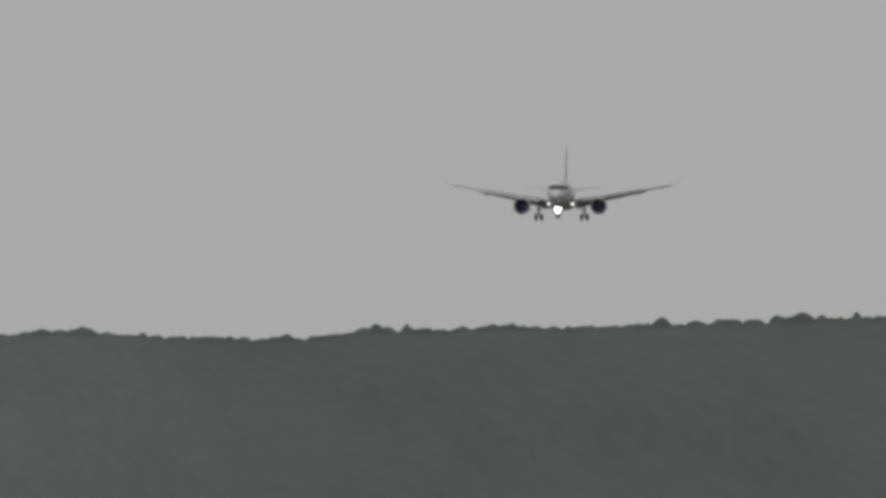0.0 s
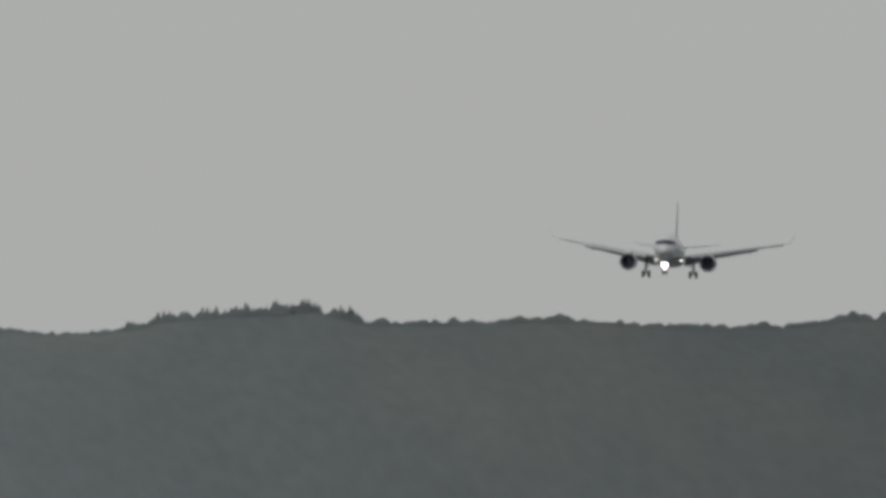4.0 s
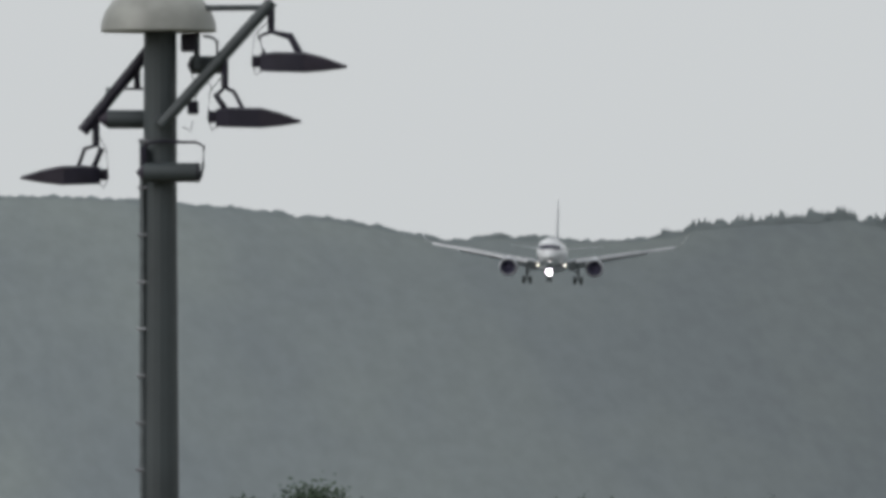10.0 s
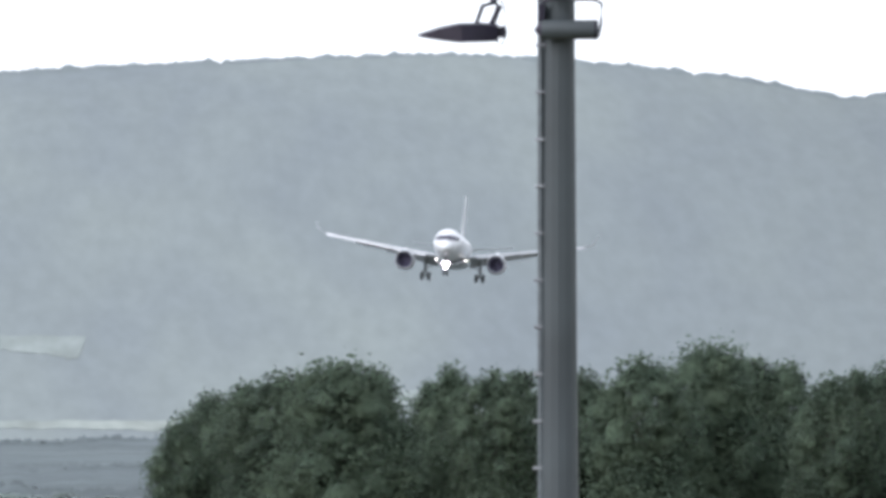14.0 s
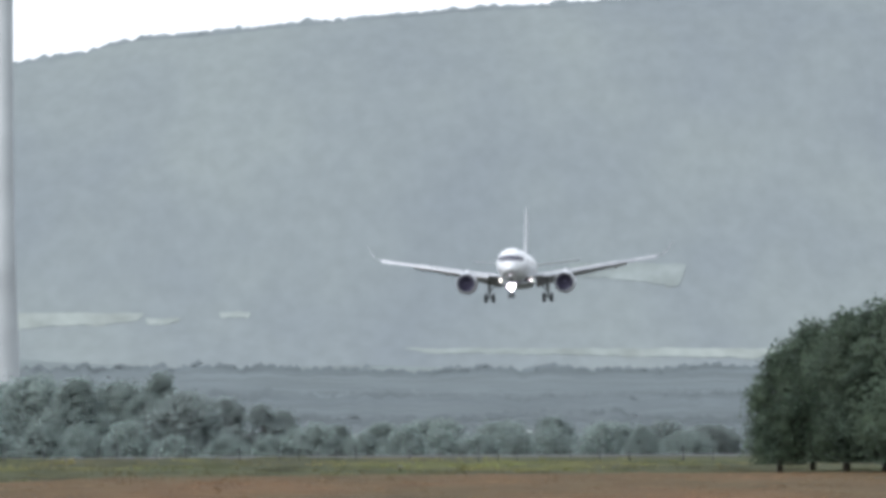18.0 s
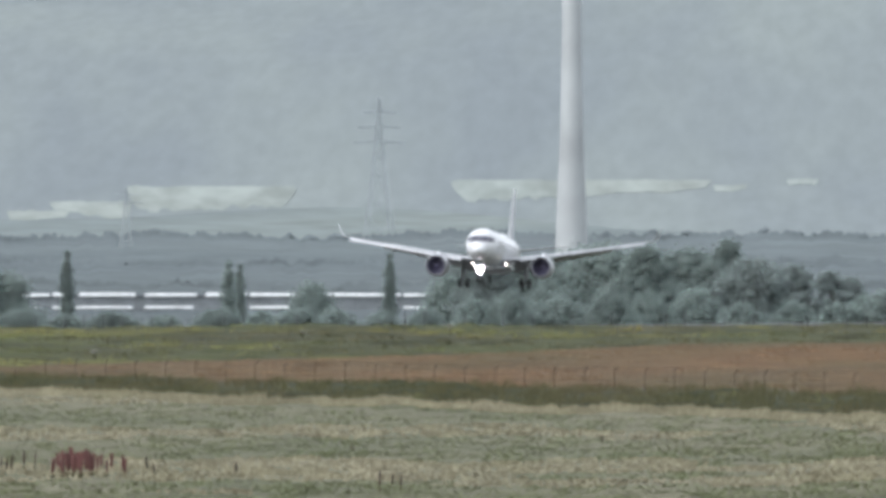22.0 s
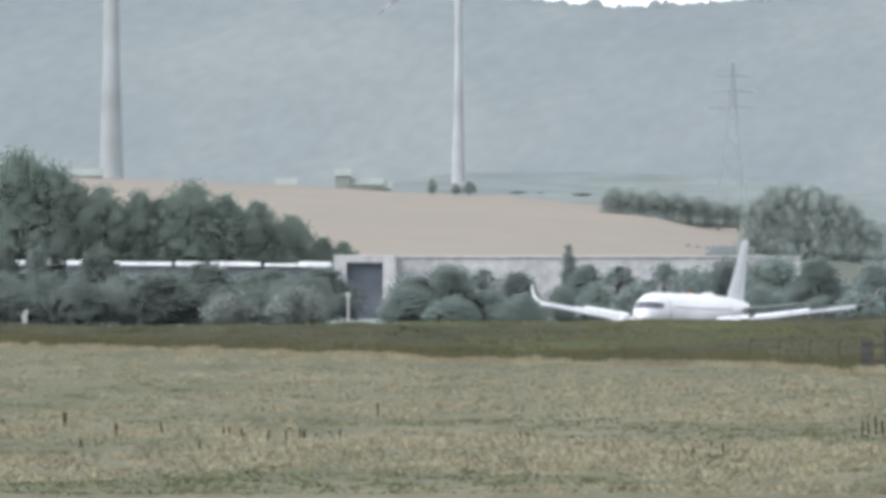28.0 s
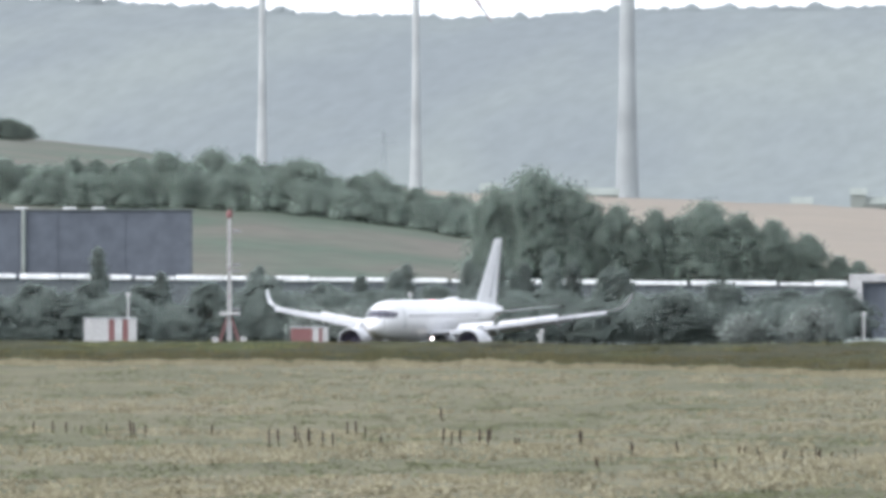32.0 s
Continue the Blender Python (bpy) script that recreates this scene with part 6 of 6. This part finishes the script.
# ---- dock plants with rusty seed heads ----
def build_docks():
    rng = random.Random(91)

    def plant(head_mat, label, slim):
        p = group_of("dock_plant", label, "plant", "dock plants")
        part("stem", Mesh().tube([(0, 0, -0.05), (0.01, 0, 0.5), (0.03, 0.01, 1.0)], [0.012, 0.01, 0.004], 6), head_mat, p)
        for i in range(3 if not slim else 1):
            a, lean = rng.uniform(0, 6.28), rng.uniform(0.02, 0.1) if not slim else 0.02
            pts = [(lean * s * math.cos(a), lean * s * math.sin(a), 0.25 + 0.75 * s) for s in (0, 0.25, 0.5, 0.75, 1.0)]
            part("seed_head", Mesh().tube(pts, [0.025, 0.065, 0.05, 0.06, 0.012] if slim else [0.03, 0.075, 0.055, 0.065, 0.012], 7), head_mat, p)
        leaf = Mesh()
        for _ in range(3):
            a = rng.uniform(0, 6.28)
            c, s = math.cos(a), math.sin(a)
            leaf.loft([[(q * c - w * s, q * s + w * c, z), (q * c + w * s, q * s - w * c, z), (q * c + w * s, q * s - w * c, z + 0.01), (q * c - w * s, q * s + w * c, z + 0.01)] for q, w, z in ((0.02, 0.01, 0.02), (0.16, 0.05, 0.16), (0.32, 0.01, 0.14))])
        part("leaf", leaf, DARK_TUFT, p)
        return p

    red = plant(DOCK, "dock plant with dark red seed heads in dry grass", False)
    tan = plant(DOCK_BROWN, "withered brown dock stalk in dry grass", True)
    used = set()

    def put(src, u, v, h):
        d = EYE[2] / (TICK * -v)
        m = pose(*at(u, d, ground_height(u, d)), 0, rng.uniform(-6, 6), rng.uniform(0, 360)) @ Matrix.Diagonal((h * rng.uniform(0.9, 1.3), h, h, 1))
        if src in used:
            copy_thing(src, m).matrix_basis = m
        else:
            src.matrix_basis = m
            used.add(src)

    for x in (436, 442, 449, 456, 460, 465, 468, 472, 476, 481, 486, 492, 498, 502, 506, 511, 517, 527, 533, 544, 561, 567, 462, 474):
        put(red, x - 1909 + rng.uniform(-3, 3), -422 + rng.uniform(-10, 6), rng.uniform(0.75, 1.15) if 450 < x < 520 else rng.uniform(0.6, 0.9))
    for x, v, h in ((150, -382, 0.9), (252, -388, 0.95), (160, -412, 0.5), (183, -414, 0.4), (200, -416, 0.45), (212, -418, 0.7), (232, -412, 0.4), (246, -412, 0.5), (258, -414, 0.5), (294, -412, 0.6), (348, -416, 0.75), (358, -418, 0.7), (366, -418, 0.8),
                    (389, -412, 0.8), (408, -412, 0.7), (607, -418, 0.7), (619, -424, 0.5), (765, -424, 0.6), (1018, -452, 0.8), (1040, -446, 0.6), (1055, -448, 0.6), (970, -382, 0.4), (1412, -370, 0.4)):
        put(tan, x - 1909, v, h)
    for x, v, h in ((60, -338, 0.6), (95, -338, 0.6), (118, -338, 0.6), (145, -340, 0.5), (190, -340, 0.5), (232, -345, 0.9), (238, -346, 0.8), (258, -346, 0.7), (376, -342, 0.6), (478, -362, 0.9), (494, -362, 0.9), (524, -356, 0.9), (530, -360, 0.7), (548, -362, 0.9), (572, -364, 0.8),
                    (590, -366, 0.8), (616, -338, 0.7), (632, -342, 0.8), (648, -346, 0.6), (676, -360, 0.5), (782, -320, 0.8), (785, -362, 0.9), (800, -362, 0.7), (815, -364, 0.9), (850, -362, 0.9), (865, -364, 1.0), (920, -362, 0.5), (1029, -362, 0.8), (1059, -400, 0.5),
                    (1121, -376, 0.6), (1200, -376, 0.5), (1267, -406, 0.6), (1345, -386, 0.5), (1390, -386, 0.5), (1450, -386, 0.5)):
        put(tan, x - 4570, v, h)
    for x, v, h in ((0, -352, 0.7), (45, -362, 0.5), (158, -360, 0.8), (187, -398, 0.5), (250, -372, 0.6), (330, -370, 0.6), (440, -376, 0.5), (450, -376, 0.5), (472, -378, 0.5), (519, -386, 0.5), (552, -386, 0.5), (575, -384, 0.6), (585, -386, 0.6), (646, -384, 0.5), (714, -342, 0.7), (958, -388, 0.4), (966, -388, 0.5), (1068, -366, 0.4), (1325, -412, 0.6)):
        put(tan, x - 3701, v, h)
    for x, v, h in ((733, -376, 0.7), (745, -380, 0.8), (757, -376, 0.9), (770, -384, 0.9), (785, -340, 0.6), (1118, -410, 0.5), (1160, -410, 0.5), (1190, -410, 0.6), (1215, -408, 0.5), (1238, -410, 0.5)):
        put(tan, x - 2863, v, h)


build_docks()


# ---- posts and a broken fence at the edge of the weeds ----
def build_posts():
    rng = random.Random(19)
    post = group_of("fence_post", "thin dark wooden fence post in the weeds", "post", "fence posts")
    part("shaft", Mesh().tube([(0, 0, -0.1), (0.01, 0, 0.7), (0.0, 0.01, 1.0)], [0.06, 0.055, 0.05], 7), WOODPOST, post)
    part("cap", Mesh().turned([(1.0, 0.055), (1.03, 0.03)], 7), WOODPOST, post)
    first, u = True, -1880.0
    while u < 1500:
        r = ground_rings(u)
        dc = [p for p in r if p[2] == 3][2][0] - 12
        m = pose(*at(u, dc, ground_height(u, dc)), rng.uniform(-4, 4), rng.uniform(-4, 4), rng.uniform(0, 90)) @ Matrix.Diagonal((1, 1, rng.uniform(1.0, 1.6), 1))
        if first:
            post.matrix_basis, first = m, False
        else:
            copy_thing(post, m).matrix_basis = m
        u += rng.choice((34, 52, 70, 95))
    f = group_of("derelict_gate", "dark weathered gate posts with slats at the field edge", "gate", m=pose(*at(-2112, 1385, 0.2), 0, 0, 3))
    k = TICK * 1385
    for x in (20 * k, 22.5 * k):
        part("gate_post", Mesh().box((x, -0.09, -0.2), (x + 0.16, 0.09, 2.9 - x * 0.1), 0.02), WOODPOST, f)
    for i in range(5):
        part("slat", Mesh().box((-20 * k + i * 0.17, -0.04, 0.0), (-20 * k + i * 0.17 + 0.12, 0.02, 2.0 + 0.1 * (i % 2)), 0.01), WOODPOST, f)
    for z in (0.5, 1.6):
        part("rail", Mesh().box((-20 * k, 0.022, z), (22 * k, 0.07, z + 0.1), 0.01), WOODPOST, f)
    # slat colour is lifted and blued to hold the haze before the fence
    greyed = surf("hazed_slats", (0.098, 0.102, 0.108), (0.08, 0.084, 0.09), 2, 0.9)
    w = group_of("slatted_fence", "low dark slatted fence half hidden in weeds", "fence", m=pose(*at(-2080, 1640, 0.6), 0, 0, 3))
    for i in range(44):
        part("slat", Mesh().box((i * 0.27, -0.03, 0.2), (i * 0.27 + 0.19, 0.03, 1.35 + 0.12 * math.sin(i * 1.7)), 0.01), greyed, w)
    for z in (0.5, 1.1):
        part("rail", Mesh().box((-0.1, 0.032, z), (44 * 0.27, 0.09, z + 0.1), 0.01), greyed, w)


build_posts()


# ---- the wire fence along the crop, and white-flowered weeds ----
FENCE = surf("grey_fence_concrete", (0.115, 0.1006, 0.0891), (0.1006, 0.0891, 0.0791), 2, 0.9)
UMBEL = surf("white_flower_heads", (0.294, 0.287, 0.259), (0.238, 0.238, 0.203), 4, 0.9)


def build_perimeter():
    rng = random.Random(41)
    f = group_of("perimeter_fence", "grey wire fence with bent post tops along the brown crop", "fence")
    feet, u = [], -2330.0
    while u < 1460:
        d = band_d(STRIP_TOP, u) - 4
        feet.append(Vector(at(u, d, ground_height(u, d))))
        u += 53
    post = Mesh().tube([(0, 0, -0.1), (0, 0, 1.1), (0.04, -0.02, 1.22), (0.24, -0.1, 1.42)], [0.026, 0.025, 0.023, 0.018], 6).data("post", FENCE)
    for p in feet:
        ob = part("post", post, None, f)
        ob.location, ob.rotation_euler = p, (0, radians(rng.uniform(-2, 2)), radians(rng.uniform(-8, 8)))
    for z, x in ((0.5, 0.0), (0.8, 0.0), (1.05, 0.0), (1.25, 0.1), (1.4, 0.22)):
        part("wire", Mesh().tube([p + Vector((x, -0.07, z)) for p in feet], 0.006, 4), FENCE, f)


build_perimeter()


def build_flowers():
    rng = random.Random(63)
    p = group_of("flowering_weed", "weed with small white flower heads before the runway", "plant", "white-flowered weeds")
    for i in range(9):
        a, q = rng.uniform(0, 6.28), rng.uniform(0.05, 0.4)
        x, y, z = q * math.cos(a), q * math.sin(a), rng.uniform(0.45, 0.85)
        part("stem", Mesh().tube([(x * 0.2, y * 0.2, -0.03), (x * 0.7, y * 0.7, z * 0.6), (x, y, z)], 0.012, 5), GREEN_WEEDS, p)
        part("flower_head", Mesh().turned([(z - 0.03, 0.02), (z, 0.1), (z + 0.04, 0.12), (z + 0.07, 0.07), (z + 0.08, 0.01)], 8, "z", (x, y, 0)), UMBEL, p, "white flower head")
    spots = [(-1394, -217), (-1028, -176), (-766, -170), (-2009, -209), (-1951, -216), (-2058, -186), (-1073, -204), (150, -178)]
    for i, (u, v) in enumerate(spots):
        near, far = 900.0, lerp(CREST_D, u)
        for _ in range(30):
            mid = (near + far) / 2
            near, far = (mid, far) if ground_height(u, mid) < high(v, mid) else (near, mid)
        m = pose(*at(u, near, ground_height(u, near)), 0, 0, rng.uniform(0, 360)) @ Matrix.Scale(rng.uniform(0.6, 1.1), 4)
        if i:
            copy_thing(p, m).matrix_basis = m
        else:
            p.matrix_basis = m


build_flowers()


PLANE_ROWS = [  # seconds, place, pitch, bank, heading
    (0, 331.81, 2971.88, 79.66, -0.5, 0.0, -98.37), (0.5, 324.59, 2963.54, 78.94, -0.6, 1.3, -98.34), (1, 317.19, 2954.28, 78.22,
    -0.7, 3.8, -98.31), (1.5, 309.51, 2944.14, 76.83, -0.8, 3.8, -98.27), (2, 301.49, 2933.18, 75.45, -0.9, 0.0, -98.23), (2.5,
    293.37, 2921.38, 73.68, -0.6, -1.9, -98.19), (3, 285.26, 2908.80, 71.81, -0.3, -2.5, -98.14), (3.5, 277.05, 2895.48, 69.61,
    0.0, -2.5, -98.10), (5.5, 243.09, 2835.67, 61.26, 1.0, 2.2, -97.03), (6, 234.30, 2819.27, 59.34, 1.2, -1.2, -96.75), (6.5,
    225.51, 2802.36, 57.77, 1.4, -2.1, -96.55), (7, 216.97, 2784.96, 56.41, 1.6, -1.5, -96.36), (7.5, 207.68, 2767.18, 55.66, 1.7,
    -0.9, -96.17), (8, 198.83, 2748.97, 54.96, 1.9, -0.4, -95.97), (8.5, 190.11, 2730.42, 54.07, 1.2, -0.3, -95.77), (9, 180.66,
    2711.59, 53.18, 0.5, 0.0, -95.56), (9.5, 171.73, 2692.41, 51.68, 0.2, -0.4, -95.36), (10, 162.84, 2672.97, 50.09, -0.1, -1.1,
    -95.16), (10.5, 154.04, 2653.27, 48.01, 0.0, -2.6, -94.97), (11, 145.12, 2633.38, 45.73, 0.1, -2.6, -94.77), (11.5, 136.07,
    2613.32, 43.07, 0.3, -1.0, -94.96), (12, 126.67, 2593.14, 40.38, 0.6, 0.4, -95.14), (12.5, 118.17, 2572.76, 37.41, 1.4, 0.4,
    -95.25), (13, 108.96, 2552.32, 34.53, 2.2, 0.3, -95.34), (14, 91.22, 2511.29, 30.29, 2.1, -3.2, -95.32), (14.5, 82.23,
    2490.74, 28.59, 2.0, -3.8, -95.30), (15, 73.87, 2470.16, 27.43, 2.0, -2.4, -95.30), (15.5, 65.23, 2449.61, 26.22, 1.9, -1.4,
    -95.02), (17.5, 31.96, 2367.91, 20.13, 1.4, 0.5, -93.89), (18, 23.52, 2347.69, 18.19, 1.3, 1.0, -93.73), (18.5, 14.93,
    2327.56, 16.07, 1.8, 0.0, -93.56), (19, 6.39, 2307.55, 14.19, 2.2, -1.0, -93.38), (19.5, -1.97, 2287.71, 12.72, 1.9, -2.0,
    -93.51), (20, -10.48, 2268.00, 11.19, 1.5, -2.9, -93.64), (20.5, -18.58, 2248.43, 9.69, 1.9, -2.9, -93.76), (21, -26.42,
    2229.02, 8.07, 2.2, -2.4, -93.90), (21.5, -34.10, 2209.80, 6.41, 2.3, -0.9, -94.35), (22, -41.92, 2190.76, 4.82, 2.4, -1.0,
    -94.78), (22.5, -49.60, 2171.90, 3.26, 2.6, -0.9, -95.22), (23, -57.24, 2153.24, 1.99, 2.9, -0.9, -95.65), (23.5, -65.12,
    2134.78, 0.75, 3.3, 1.4, -96.06), (24, -72.82, 2116.52, -0.15, 3.8, 2.3, -96.47), (24.5, -81.27, 2098.42, -1.09, 4.2, 0.0,
    -96.66), (25, -89.18, 2080.57, -2.23, 4.3, 0.0, -97.10), (25.5, -97.23, 2062.93, -3.16, 4.4, -0.1, -97.53), (26, -104.97,
    2045.52, -2.86, 4.5, -0.2, -97.97), (26.5, -112.28, 2028.36, -2.51, 4.0, -0.3, -99.08), (28.5, -141.94, 1962.03, -2.46, 0.4,
    -0.6, -102.02), (29, -150.03, 1945.96, -2.12, 0.3, -0.6, -102.01), (29.5, -158.16, 1930.10, -2.00, 0.1, -0.6, -102.01), (30,
    -166.07, 1914.49, -1.88, 0.0, -0.6, -102.01), (30.5, -174.16, 1899.08, -1.47, 0.0, -0.6, -101.98), (31, -181.76, 1883.95,
    -1.27, 0.0, -0.6, -101.96), (31.5, -189.45, 1869.02, -1.04, 0.0, -0.6, -101.94), (32, -197.03, 1854.34, -0.84, 0.0, -0.6,
    -101.91),
]


# ---- what moves ----
ROTOR_TURNS = [                      # seconds, degrees from straight down
    [(17.5, 6.0), (18.5, -85.4), (19.0, -118.3)], [(23.0, 40.0), (24.0, -30.0)], [(30.0, 60.0), (31.0, -10.0)],
    [(28.5, 35.5), (29.4, -23.0), (30.0, -74.0), (30.2, -89.4), (31.0, -140.6), (31.2, -152.9)],
    [(29.4, 11.3), (30.0, -24.8), (30.4, -72.8), (31.0, -113.4), (31.5, -146.0), (32.0, -204.8)],
    [(30.4, 52.0), (31.0, 9.6), (31.5, -26.6), (32.0, -70.0)]]


def rotor_angle(turns, t):
    (t0, a0), (t1, a1) = turns[0], turns[-1]
    return a0 + (t0 - t) * 72 if t < t0 else a1 - (t - t1) * 72 if t > t1 else lerp(turns, t)


def motions():
    walk(AIRLINER, [(t, pose(x, y, z, bank, -pitch, heading)) for t, x, y, z, pitch, bank, heading in PLANE_ROWS])
    for sp, place, hinge in AIRLINER_PARTS["spoilers"]:
        walk(sp, [(t, Matrix.Translation(place) @ Matrix.Rotation(radians(a), 4, hinge)) for t, a in ((0, 0), (24.6, 0), (26.2, 10), (27.6, 30), (32, 30))])
    for wing, side in AIRLINER_PARTS["wings"]:         # the wings sink once they carry no more weight
        root = Matrix.Translation((0, side * 1.6, 2.7))
        walk(wing, [(t, root @ Matrix.Rotation(radians(-side * a), 4, "X") @ root.inverted()) for t, a in ((0, 0), (22.6, 0), (24.6, 0.4), (27.6, 0.9), (32, 0.9))])
    for w, place, r in AIRLINER_PARTS["wheels"]:
        walk(w, [(0, pose(*place)), (22.9, pose(*place))] + [(22.9 + i * 0.1, pose(*place, 0, 80 * i, 0)) for i in range(1, 92)])
    for (rotor, place), turns in zip(ROTORS, ROTOR_TURNS):
        walk(rotor, [(t, pose(*place, 0, -rotor_angle(turns, t), 0)) for t in (i * 0.5 for i in range(65))])


motions()
